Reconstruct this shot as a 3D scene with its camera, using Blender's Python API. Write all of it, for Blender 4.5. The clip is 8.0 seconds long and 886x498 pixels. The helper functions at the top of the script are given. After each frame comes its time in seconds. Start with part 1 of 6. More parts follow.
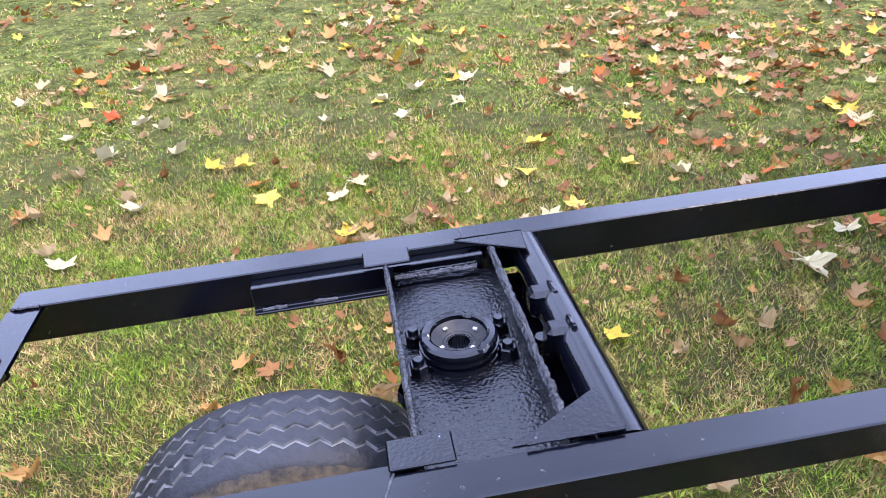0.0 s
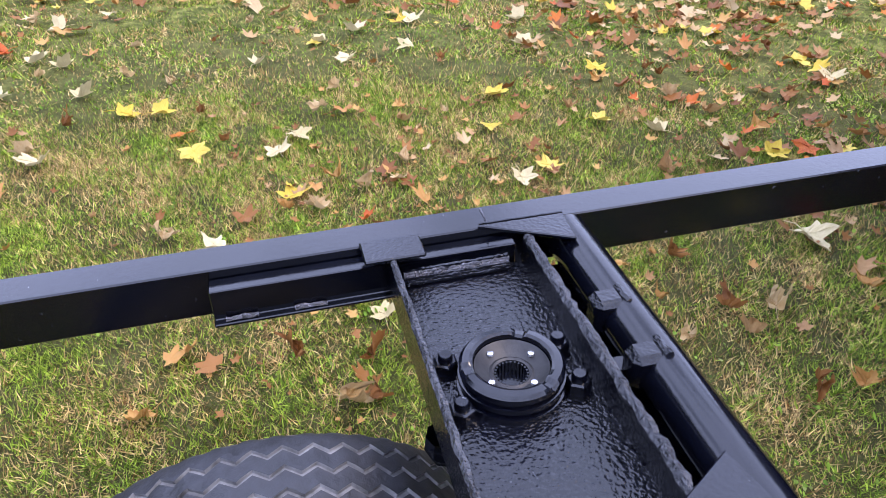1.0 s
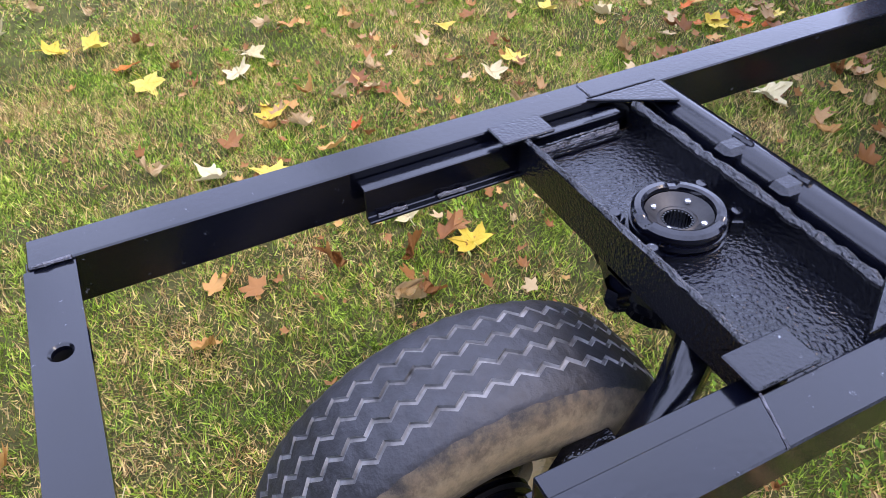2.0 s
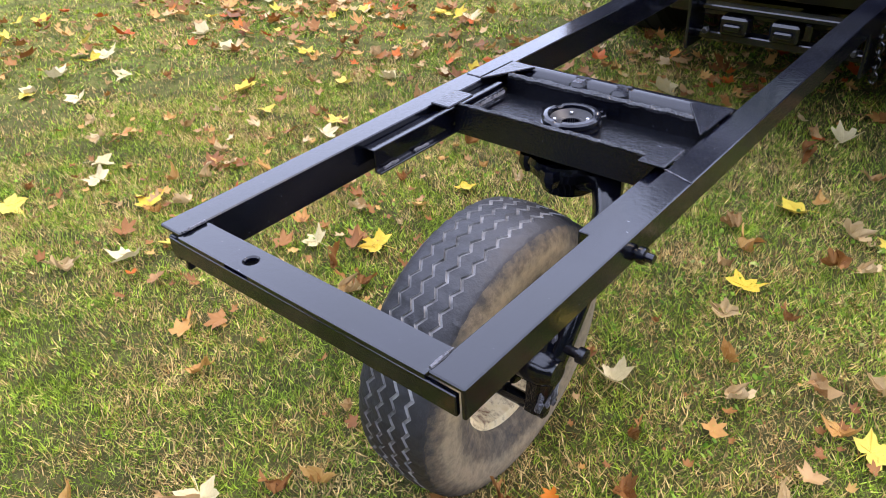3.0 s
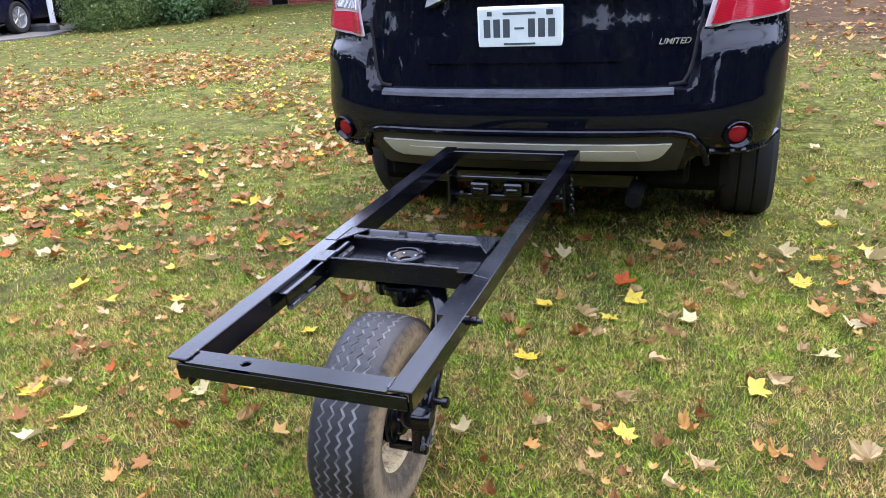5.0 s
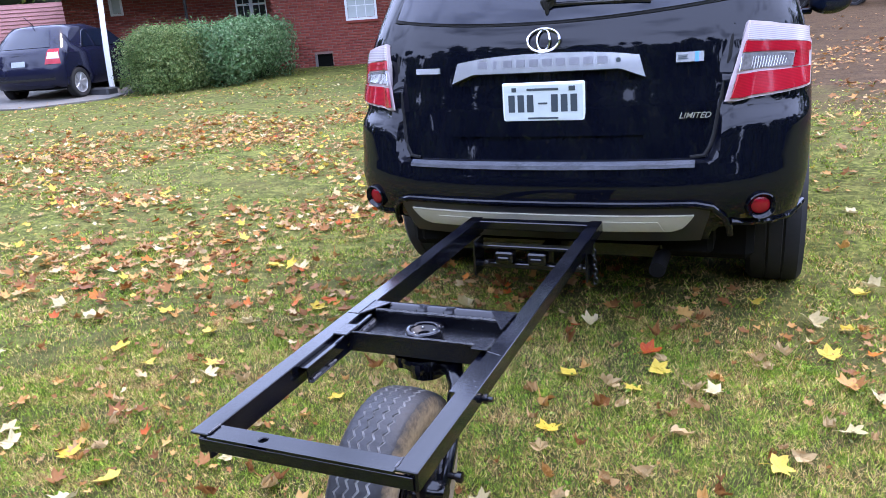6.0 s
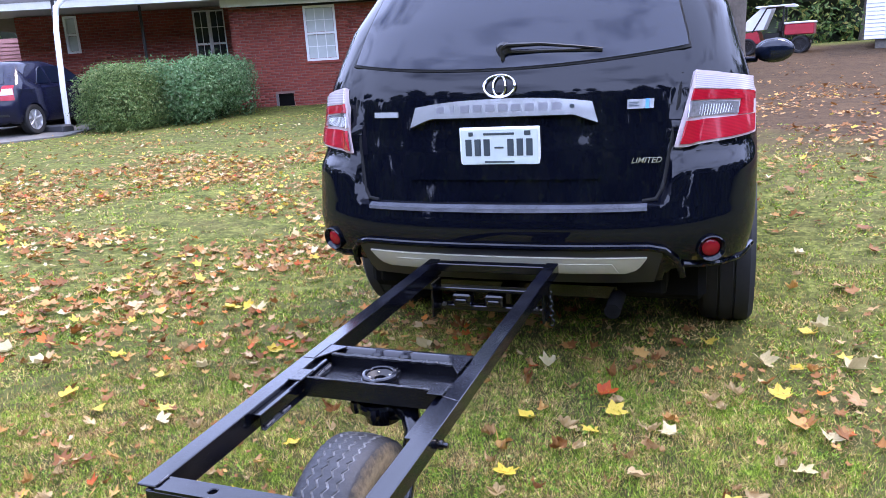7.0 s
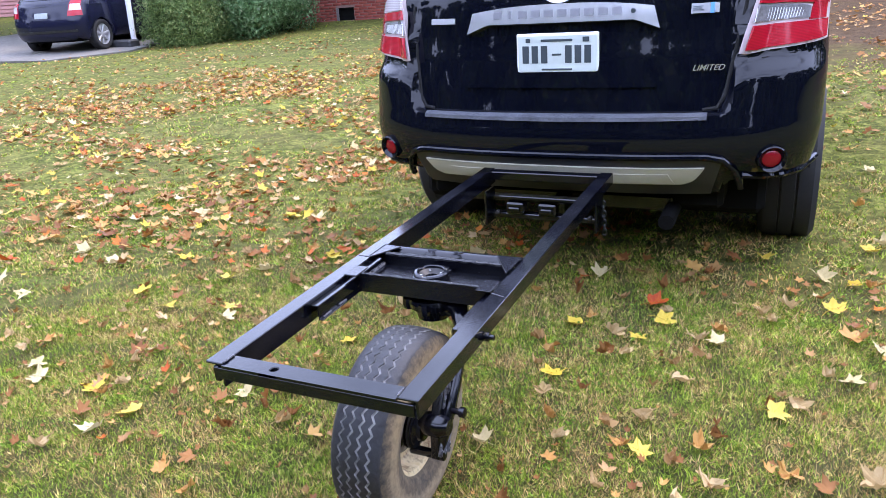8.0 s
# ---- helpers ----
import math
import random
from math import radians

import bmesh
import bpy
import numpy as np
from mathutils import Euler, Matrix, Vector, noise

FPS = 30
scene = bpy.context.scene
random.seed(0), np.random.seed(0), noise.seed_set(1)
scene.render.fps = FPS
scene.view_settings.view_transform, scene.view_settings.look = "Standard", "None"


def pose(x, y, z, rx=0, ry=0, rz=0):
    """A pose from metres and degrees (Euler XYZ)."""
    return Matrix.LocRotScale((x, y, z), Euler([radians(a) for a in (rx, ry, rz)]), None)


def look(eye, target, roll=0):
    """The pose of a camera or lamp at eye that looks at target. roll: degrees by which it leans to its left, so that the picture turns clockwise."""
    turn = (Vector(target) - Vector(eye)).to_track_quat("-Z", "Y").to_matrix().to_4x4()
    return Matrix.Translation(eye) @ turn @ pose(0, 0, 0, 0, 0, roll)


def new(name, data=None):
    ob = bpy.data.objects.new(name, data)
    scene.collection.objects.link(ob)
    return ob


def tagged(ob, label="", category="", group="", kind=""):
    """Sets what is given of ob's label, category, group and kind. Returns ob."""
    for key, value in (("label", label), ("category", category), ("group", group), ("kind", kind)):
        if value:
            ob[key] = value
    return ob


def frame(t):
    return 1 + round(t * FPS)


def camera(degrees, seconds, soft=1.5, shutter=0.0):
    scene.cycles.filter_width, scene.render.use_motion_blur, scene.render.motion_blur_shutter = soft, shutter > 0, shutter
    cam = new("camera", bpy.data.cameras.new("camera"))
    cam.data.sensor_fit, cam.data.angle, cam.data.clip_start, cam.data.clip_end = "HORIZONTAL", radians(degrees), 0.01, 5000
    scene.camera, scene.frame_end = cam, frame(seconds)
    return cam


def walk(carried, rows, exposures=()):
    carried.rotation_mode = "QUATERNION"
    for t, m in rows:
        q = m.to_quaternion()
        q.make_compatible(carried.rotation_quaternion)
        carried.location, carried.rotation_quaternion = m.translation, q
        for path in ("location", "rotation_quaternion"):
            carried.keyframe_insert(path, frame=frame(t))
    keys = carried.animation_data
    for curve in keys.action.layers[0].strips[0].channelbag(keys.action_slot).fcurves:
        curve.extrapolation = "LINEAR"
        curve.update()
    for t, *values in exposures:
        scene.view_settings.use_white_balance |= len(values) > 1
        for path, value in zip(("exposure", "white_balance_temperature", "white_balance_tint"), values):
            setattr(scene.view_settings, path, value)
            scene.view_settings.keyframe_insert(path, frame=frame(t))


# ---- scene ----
cam = camera(61.6, 8.0, soft=0.7)
PATH = [
    (0, (0.596, 1.19, 1.028), (-1.114, 1.479, 0.032), -4.9),
    (0.5, (0.514, 1.125, 1.035), (-1.106, 1.694, 0.009), -2.8),
    (1, (0.338, 1.122, 0.947), (-1.245, 1.609, -0.175), -0.7),
    (1.2, (0.293, 1.109, 0.934), (-1.248, 1.528, -0.27), -2.3),
    (2.3, (0.291, 0.719, 0.979), (-0.956, 1.597, -0.315), -3.0),
    (2.5, (0.334, 0.629, 1.005), (-0.868, 1.67, -0.207), -3.4),
    (3, (0.415, 0.345, 0.976), (-0.638, 1.647, -0.116), -3.5),
    (3.5, (0.415, 0.13, 1.001), (-0.381, 1.554, -0.156), -3.0),
    (3.9, (0.365, -0.053, 1.062), (-0.227, 1.606, 0.113), -0.6),
    (4, (0.386, -0.091, 1.075), (-0.167, 1.622, 0.205), -0.3),
    (4.5, (0.439, -0.199, 1.13), (-0.087, 1.56, 0.336), -1.2),
    (5, (0.508, -0.257, 1.17), (-0.065, 1.516, 0.445), -3.6),
    (5.2, (0.531, -0.257, 1.205), (-0.091, 1.513, 0.513), -5.4),
    (6.3, (0.589, -0.278, 1.242), (-0.108, 1.51, 0.68), -4.0),
    (6.5, (0.577, -0.264, 1.243), (-0.093, 1.537, 0.686), -3.5),
    (7, (0.6, -0.273, 1.256), (0.007, 1.572, 0.764), -3.6),
    (7.5, (0.602, -0.346, 1.26), (-0.125, 1.42, 0.665), -5.1),
    (8, (0.634, -0.32, 1.221), (-0.099, 1.41, 0.536), -4.1),
]
walk(cam, [(t, look(eye, target, roll)) for t, eye, target, roll in PATH], exposures=[(0, 0.86, 7050, 25), (0.5, 0.75, 7250, 26), (1, 0.66, 7350, 26), (2.5, 0.78, 7700, 23), (3, 0.84, 8300, 20), (4.5, 0.82, 8350, 19), (5.2, 0.94, 7700, 20), (6.5, 0.99, 6950, 25), (7.4, 1.01, 6950, 26), (8, 0.98, 7400, 23)])


# ---- sky and sun ----
SUN_ELEV, SUN_AZ = 58.0, 38.0   # degrees; azimuth measured from +y towards +x


def build_world():
    w = bpy.data.worlds.new("sky")
    w.use_nodes = True
    nt = w.node_tree
    nt.nodes.clear()
    out = nt.nodes.new("ShaderNodeOutputWorld")
    bg = nt.nodes.new("ShaderNodeBackground")
    sky = nt.nodes.new("ShaderNodeTexSky")
    sky.sky_type = "NISHITA"
    sky.sun_disc = False
    sky.sun_elevation = radians(SUN_ELEV)
    sky.sun_rotation = radians(SUN_AZ)
    tc = nt.nodes.new("ShaderNodeTexCoord")
    mp = nt.nodes.new("ShaderNodeMapping")
    mp.inputs["Scale"].default_value = (1.0, 1.0, 2.6)
    no = nt.nodes.new("ShaderNodeTexNoise")
    no.inputs["Scale"].default_value = 2.7
    no.inputs["Detail"].default_value = 7.0
    no.inputs["Roughness"].default_value = 0.55
    ramp = nt.nodes.new("ShaderNodeValToRGB")
    ramp.color_ramp.elements[0].position = 0.24
    ramp.color_ramp.elements[1].position = 0.50
    mix = nt.nodes.new("ShaderNodeMix")
    mix.data_type = "RGBA"
    mix.inputs[7].default_value = (12.0, 16.4, 26.5, 1.0)   # cloud radiance
    nt.links.new(tc.outputs["Generated"], mp.inputs["Vector"])
    nt.links.new(mp.outputs["Vector"], no.inputs["Vector"])
    nt.links.new(no.outputs["Fac"], ramp.inputs["Fac"])
    nt.links.new(ramp.outputs["Color"], mix.inputs[0])
    nt.links.new(sky.outputs["Color"], mix.inputs[6])
    nt.links.new(mix.outputs[2], bg.inputs["Color"])
    bg.inputs["Strength"].default_value = 0.15
    nt.links.new(bg.outputs["Background"], out.inputs["Surface"])
    scene.world = w
    sun = new("sun", bpy.data.lights.new("sun", "SUN"))
    sun.data.energy = 1.5
    sun.data.angle = radians(16)
    sun.data.color = (1.0, 0.94, 0.84)
    az, el = radians(SUN_AZ), radians(SUN_ELEV)
    d = Vector((math.sin(az) * math.cos(el), math.cos(az) * math.cos(el), math.sin(el)))
    sun.matrix_world = look(d * 40, (0, 0, 0))


build_world()


# ---- materials ----
class Nodes:
    """Small helper to wire one node material."""

    def __init__(self, name, rough=0.6, metal=0.0):
        self.m = bpy.data.materials.new(name)
        self.m.use_nodes = True
        self.t = self.m.node_tree
        self.b = self.t.nodes["Principled BSDF"]
        self.b.inputs["Roughness"].default_value = rough
        self.b.inputs["Metallic"].default_value = metal

    def node(self, kind, **inputs):
        n = self.t.nodes.new(kind)
        for k, v in inputs.items():
            n.inputs[k.replace("_", " ")].default_value = v
        return n

    def link(self, a, b):
        self.t.links.new(a, b)

    def coords(self):
        return self.node("ShaderNodeTexCoord").outputs["Object"]

    def noise(self, scale, detail=4.0, rough=0.55, vec=None):
        n = self.node("ShaderNodeTexNoise", Scale=scale, Detail=detail, Roughness=rough)
        self.link(vec or self.coords(), n.inputs["Vector"])
        return n.outputs["Fac"]

    def ramp(self, fac, stops):
        r = self.t.nodes.new("ShaderNodeValToRGB")
        el = r.color_ramp.elements
        while len(el) < len(stops):
            el.new(0.5)
        for e, (p, c) in zip(el, stops):
            e.position, e.color = p, (*c, 1.0) if len(c) == 3 else c
        self.link(fac, r.inputs["Fac"])
        return r.outputs["Color"]

    def mix(self, fac, a, b, mode="MIX"):
        n = self.t.nodes.new("ShaderNodeMix")
        n.data_type, n.blend_type = "RGBA", mode
        for i, v in ((0, fac), (6, a), (7, b)):
            if hasattr(v, "is_output"):
                self.link(v, n.inputs[i])
            elif i == 0:
                n.inputs[0].default_value = v
            else:
                n.inputs[i].default_value = (*v, 1.0)
        return n.outputs[2]

    def math(self, op, a, b=0.0):
        n = self.t.nodes.new("ShaderNodeMath")
        n.operation = op
        for i, v in ((0, a), (1, b)):
            if hasattr(v, "is_output"):
                self.link(v, n.inputs[i])
            else:
                n.inputs[i].default_value = v
        return n.outputs[0]

    def colour(self, c):
        if hasattr(c, "is_output"):
            self.link(c, self.b.inputs["Base Color"])
        else:
            self.b.inputs["Base Color"].default_value = (*c, 1.0)
        return self

    def rough(self, fac, lo, hi):
        n = self.t.nodes.new("ShaderNodeMapRange")
        self.link(fac, n.inputs[0])
        n.inputs[3].default_value, n.inputs[4].default_value = lo, hi
        self.link(n.outputs[0], self.b.inputs["Roughness"])
        return self

    def bump(self, height, strength=0.3, distance=0.01):
        n = self.node("ShaderNodeBump", Strength=strength, Distance=distance)
        self.link(height, n.inputs["Height"])
        self.link(n.outputs["Normal"], self.b.inputs["Normal"])
        return self

    def set(self, **kw):
        for k, v in kw.items():
            self.b.inputs[k.replace("_", " ")].default_value = v
        return self


def plain(name, c, rough=0.6, metal=0.0, var=0.12, scale=30.0, bump=0.0, **kw):
    """A surface of one paint or stuff with fine and broad variation."""
    n = Nodes(name, rough, metal)
    fine, broad = n.noise(scale), n.noise(scale * 0.13, 3.0)
    f = n.mix(0.5, fine, broad)
    dark, light = [max(0, v * (1 - var)) for v in c], [min(1, v * (1 + var)) for v in c]
    n.colour(n.ramp(f, [(0.3, dark), (0.7, light)]))
    n.rough(broad, max(0.02, rough * 0.85), min(1, rough * 1.15))
    if bump:
        n.bump(fine, bump, 0.004)
    return n.set(**kw).m


def steel_black(name, grain, lump, depth=0.0016, rough=(0.06, 0.2)):
    """Brush-painted black enamel: glossy, with orange peel, dust specks and dull patches."""
    n = Nodes(name, 0.3)
    fine, broad = n.noise(grain, 1.5), n.noise(9.0, 3.0)
    speck = n.ramp(n.noise(90.0, 6.0, 0.7), [(0.67, (0, 0, 0)), (0.75, (1, 1, 1))])
    n.colour(n.mix(speck, n.ramp(broad, [(0.3, (0.001, 0.0012, 0.0022)), (0.7, (0.0025, 0.003, 0.006))]), (0.13, 0.14, 0.16)))
    n.rough(n.mix(0.5, broad, n.noise(45.0, 4.0)), *rough)
    n.bump(fine, lump, depth)
    return n.set(IOR=1.45).m


def grass_ground():
    n = Nodes("lawn_soil", 0.95)
    p = n.coords()
    a, b, c = n.noise(1.3, 4, 0.6, p), n.noise(14.0, 6, 0.65, p), n.noise(160.0, 3, 0.7, p)
    tuft = n.mix(0.5, n.noise(30.0, 8, 0.8, p), n.noise(8.0, 8, 0.8, p))
    green = n.ramp(tuft, [(0.40, (0.012, 0.013, 0.004)), (0.49, (0.062, 0.076, 0.013)), (0.60, (0.24, 0.24, 0.06))])
    straw = n.ramp(c, [(0.3, (0.035, 0.026, 0.010)), (0.7, (0.17, 0.135, 0.05))])
    lawn = n.mix(n.ramp(a, [(0.42, (0.05, 0.05, 0.05)), (0.66, (0.55, 0.55, 0.55))]), green, straw)
    # bare earth behind the car, by an ellipse with a ragged edge
    sep = n.node("ShaderNodeSeparateXYZ")
    n.link(p, sep.inputs[0])
    ex = n.math("MULTIPLY", n.math("SUBTRACT", sep.outputs[0], 7.2), 0.11)
    ey = n.math("MULTIPLY", n.math("SUBTRACT", sep.outputs[1], 18.5), 0.085)
    rr = n.math("ADD", n.math("POWER", n.math("ABSOLUTE", ex), 2.0), n.math("POWER", n.math("ABSOLUTE", ey), 2.0))
    rr = n.math("ADD", rr, n.math("MULTIPLY", n.noise(0.9, 6, 0.7, p), 0.9))
    rr = n.math("MULTIPLY", rr, 0.5)
    earth = n.ramp(n.mix(0.5, n.noise(3.5, 7, 0.7, p), n.noise(22.0, 5, 0.7, p)), [(0.35, (0.022, 0.013, 0.007)), (0.65, (0.11, 0.066, 0.034))])
    # thatch and soil, darkened so gaps between blades read shaded; grass colour further off
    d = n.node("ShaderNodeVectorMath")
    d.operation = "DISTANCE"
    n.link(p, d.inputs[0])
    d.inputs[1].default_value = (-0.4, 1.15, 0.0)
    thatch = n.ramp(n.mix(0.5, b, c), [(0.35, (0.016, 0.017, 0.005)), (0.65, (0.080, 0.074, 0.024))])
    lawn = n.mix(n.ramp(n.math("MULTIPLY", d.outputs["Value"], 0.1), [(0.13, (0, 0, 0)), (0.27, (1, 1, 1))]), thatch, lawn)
    col = n.mix(n.ramp(rr, [(0.65, (1, 1, 1)), (0.85, (0, 0, 0))]), lawn, earth)
    n.colour(col)
    n.set(Specular_IOR_Level=0.1)
    return n.bump(n.mix(0.5, b, c), 0.6, 0.02).m


def blade_mat(name, greens, straws, share, gloss=0.2, bare=None):
    n = Nodes(name, 0.6)
    g = n.node("ShaderNodeNewGeometry")
    r = g.outputs["Random Per Island"]
    p = n.coords()
    patch = n.mix(0.55, n.noise(2.4, 4, 0.6, p), n.noise(11.0, 3, 0.6, p))
    fac = n.math("ADD", r, n.math("MULTIPLY", n.math("SUBTRACT", patch, 0.5), 3.6))
    if bare:
        # a dead, straw-coloured spot with a ragged edge
        d = n.node("ShaderNodeVectorMath")
        d.operation = "DISTANCE"
        n.link(p, d.inputs[0])
        d.inputs[1].default_value = (bare[0], bare[1], 0.02)
        edge = n.math("ADD", d.outputs["Value"], n.math("MULTIPLY", n.math("SUBTRACT", n.noise(9.0, 4, 0.6, p), 0.5), 0.25))
        fac = n.math("SUBTRACT", fac, n.math("MULTIPLY", n.math("LESS_THAN", edge, bare[2]), 0.75))
    r2 = n.math("FRACT", n.math("MULTIPLY", r, 37.0))
    col = n.mix(n.ramp(fac, [(share - 0.04, (1, 1, 1)), (share + 0.04, (0, 0, 0))]),
                n.ramp(r2, [(0.0, greens[0]), (0.5, greens[1]), (1.0, greens[2])]),
                n.ramp(r2, [(0.0, straws[0]), (1.0, straws[1])]))
    # tufts of old dark growth beside fresh ones
    tuft = n.mix(0.5, n.noise(32.0, 3, 0.6, p), n.noise(75.0, 2, 0.5, p))
    n.colour(n.mix(1.0, col, n.ramp(tuft, [(0.38, (0.50, 0.49, 0.45)), (0.5, (1.0, 1.0, 1.0)), (0.6, (1.45, 1.45, 1.40))]), "MULTIPLY"))
    n.set(Specular_IOR_Level=gloss)
    # thin leaves let light through
    tl = n.t.nodes.new("ShaderNodeBsdfTranslucent")
    n.link(n.b.inputs["Base Color"].links[0].from_socket, tl.inputs["Color"])
    mx = n.t.nodes.new("ShaderNodeMixShader")
    mx.inputs[0].default_value = 0.30
    n.link(n.b.outputs[0], mx.inputs[1])
    n.link(tl.outputs[0], mx.inputs[2])
    n.link(mx.outputs[0], n.t.nodes["Material Output"].inputs["Surface"])
    return n.m


def leaf_mat(name, c, c2, vein):
    n = Nodes(name, 0.55)
    info = n.node("ShaderNodeObjectInfo").outputs["Random"]
    isl = n.node("ShaderNodeNewGeometry").outputs["Random Per Island"]
    f = n.mix(0.45, n.noise(4.0, 4), n.noise(30.0, 5, 0.7))
    base = n.ramp(f, [(0.35, c), (0.68, c2)])
    pick = n.math("FRACT", n.math("ADD", info, isl))
    base = n.mix(n.math("MULTIPLY", pick, 0.55), base, vein)
    n.colour(base)
    n.bump(n.noise(60.0, 4), 0.35, 0.004)
    n.set(Specular_IOR_Level=0.25)
    tl = n.t.nodes.new("ShaderNodeBsdfTranslucent")
    n.link(base, tl.inputs["Color"])
    mx = n.t.nodes.new("ShaderNodeMixShader")
    mx.inputs[0].default_value = 0.22
    n.link(n.b.outputs[0], mx.inputs[1])
    n.link(tl.outputs[0], mx.inputs[2])
    n.link(mx.outputs[0], n.t.nodes["Material Output"].inputs["Surface"])
    return n.m


def brick_mat(name, c, c2):
    n = Nodes(name, 0.85)
    r = n.node("ShaderNodeObjectInfo").outputs["Random"]
    isl = n.node("ShaderNodeNewGeometry").outputs["Random Per Island"]
    pick = n.math("FRACT", n.math("ADD", r, isl))
    n.colour(n.mix(n.noise(40.0, 5), n.ramp(pick, [(0, c), (1, c2)]), [v * 0.55 for v in c]))
    return n.bump(n.noise(120.0, 4), 0.4, 0.004).m


M = {}
M["steel"] = steel_black("black_painted_steel", 140.0, 0.10, 0.0012)
M["steel_rough"] = steel_black("brushed_on_black_paint", 230.0, 0.80, 0.0026, (0.08, 0.22))
M["steel_mid"] = steel_black("thick_black_paint", 240.0, 0.35, 0.0014, (0.08, 0.22))
M["weld"] = plain("painted_weld_bead", (0.085, 0.085, 0.095), 0.28, 0.3, 0.95, 330, 1.0)
M["cut"] = plain("rough_cut_steel_edge", (0.022, 0.023, 0.026), 0.26, 0.0, 0.9, 200, 1.0)
M["step_highlight"] = plain("scuffed_step_highlight", (0.085, 0.09, 0.105), 0.3, 0.4, 0.6, 160, 0.8)
M["bare"] = plain("worn_bright_steel", (0.03, 0.029, 0.029), 0.5, 0.6, 0.35, 90, 0.2)
M["rubber"] = plain("grey_worn_tread_rubber", (0.011, 0.0115, 0.014), 0.6, 0, 0.85, 90, 0.5)
M["groove"] = plain("dusty_tread_groove", (0.175, 0.172, 0.168), 0.95, 0, 0.95, 45, 0.2)


def dusty_rubber():
    """Sidewall with dried mud in rings round the hub."""
    n = Nodes("dusty_brown_sidewall", 0.85)
    a, b = n.noise(12, 5, 0.6), n.noise(70, 5, 0.7)
    sep = n.node("ShaderNodeSeparateXYZ")
    n.link(n.coords(), sep.inputs[0])
    r2 = n.math("ADD", n.math("MULTIPLY", sep.outputs[1], sep.outputs[1]), n.math("MULTIPLY", sep.outputs[2], sep.outputs[2]))
    r = n.math("ADD", n.math("SQRT", r2), n.math("MULTIPLY", n.math("SUBTRACT", a, 0.5), 0.035))
    dust = n.ramp(n.math("MULTIPLY", r, 4.0), [(0.50, (0.42, 0.42, 0.42)), (0.57, (0.30, 0.30, 0.30)), (0.62, (0.38, 0.38, 0.38)), (0.69, (0.85, 0.85, 0.85)), (0.79, (0.9, 0.9, 0.9)), (0.84, (0.5, 0.5, 0.5)), (0.89, (0.25, 0.25, 0.25)), (0.93, (0.03, 0.03, 0.03))])
    grain = n.ramp(b, [(0.36, (0, 0, 0)), (0.62, (1, 1, 1))])
    f = n.mix(0.28, dust, grain)
    n.colour(n.ramp(f, [(0.12, (0.020, 0.019, 0.019)), (0.45, (0.10, 0.074, 0.046)), (0.85, (0.25, 0.185, 0.11))]))
    return n.bump(b, 0.35, 0.004).m


M["sidewall"] = dusty_rubber()


def old_white_paint():
    n = Nodes("ivory_rim_paint_with_rust", 0.5)
    a, b = n.noise(16, 6, 0.7), n.noise(55, 5, 0.7)
    n.colour(n.mix(n.ramp(n.mix(0.5, a, b), [(0.49, (0, 0, 0)), (0.60, (1, 1, 1))]),
                   n.ramp(b, [(0.3, (0.68, 0.50, 0.26)), (0.7, (0.82, 0.67, 0.42))]), (0.20, 0.085, 0.03)))
    return n.bump(b, 0.2, 0.003).m


M["rim"] = old_white_paint()
M["rust"] = plain("rusty_steel", (0.20, 0.09, 0.035), 0.85, 0, 0.5, 70, 0.5)
M["paint"] = plain("black_car_paint", (0.0022, 0.0029, 0.0062), 0.3, 0, 0.2, 8, Coat_Weight=0.6, Coat_Roughness=0.03, Specular_IOR_Level=0.0)
M["trim"] = plain("black_plastic_trim", (0.012, 0.012, 0.014), 0.38, 0, 0.2, 40)
M["matte"] = plain("dark_underbody", (0.003, 0.003, 0.003), 0.9, 0, 0.3, 20, Specular_IOR_Level=0.1)
M["seam"] = plain("panel_gap", (0.003, 0.003, 0.003), 0.9)
M["chrome"] = plain("chrome", (0.75, 0.76, 0.78), 0.12, 1.0, 0.05, 30)
M["satin"] = plain("satin_champagne_plastic", (0.40, 0.385, 0.31), 0.42, 0.25, 0.06, 30)
M["satinsilver"] = plain("satin_silver_plastic", (0.52, 0.53, 0.55), 0.24, 0.7, 0.06, 30, Coat_Weight=0.5)
M["alloy"] = plain("alloy_wheel_silver", (0.5, 0.5, 0.52), 0.3, 0.8, 0.1, 20)
M["carglass"] = plain("dark_tinted_glass", (0.004, 0.007, 0.017), 0.04, 0, 0.1, 5, IOR=1.44)


def ribbed_lens(name, c, pitch, coat):
    """Moulded lamp plastic with fine level ribs."""
    n = Nodes(name, 0.2)
    w = n.node("ShaderNodeTexWave", Scale=pitch, Distortion=0.3, Detail=1.0)
    w.bands_direction = "Z"
    n.link(n.coords(), w.inputs["Vector"])
    f = n.mix(0.4, w.outputs["Fac"], n.noise(25.0, 3))
    n.colour(n.ramp(f, [(0.2, [v * 0.72 for v in c]), (0.8, [min(1, v * 1.12) for v in c])]))
    n.bump(w.outputs["Fac"], 0.12, 0.001)
    return n.set(Coat_Weight=coat, Coat_Roughness=0.05, Specular_IOR_Level=0.2).m


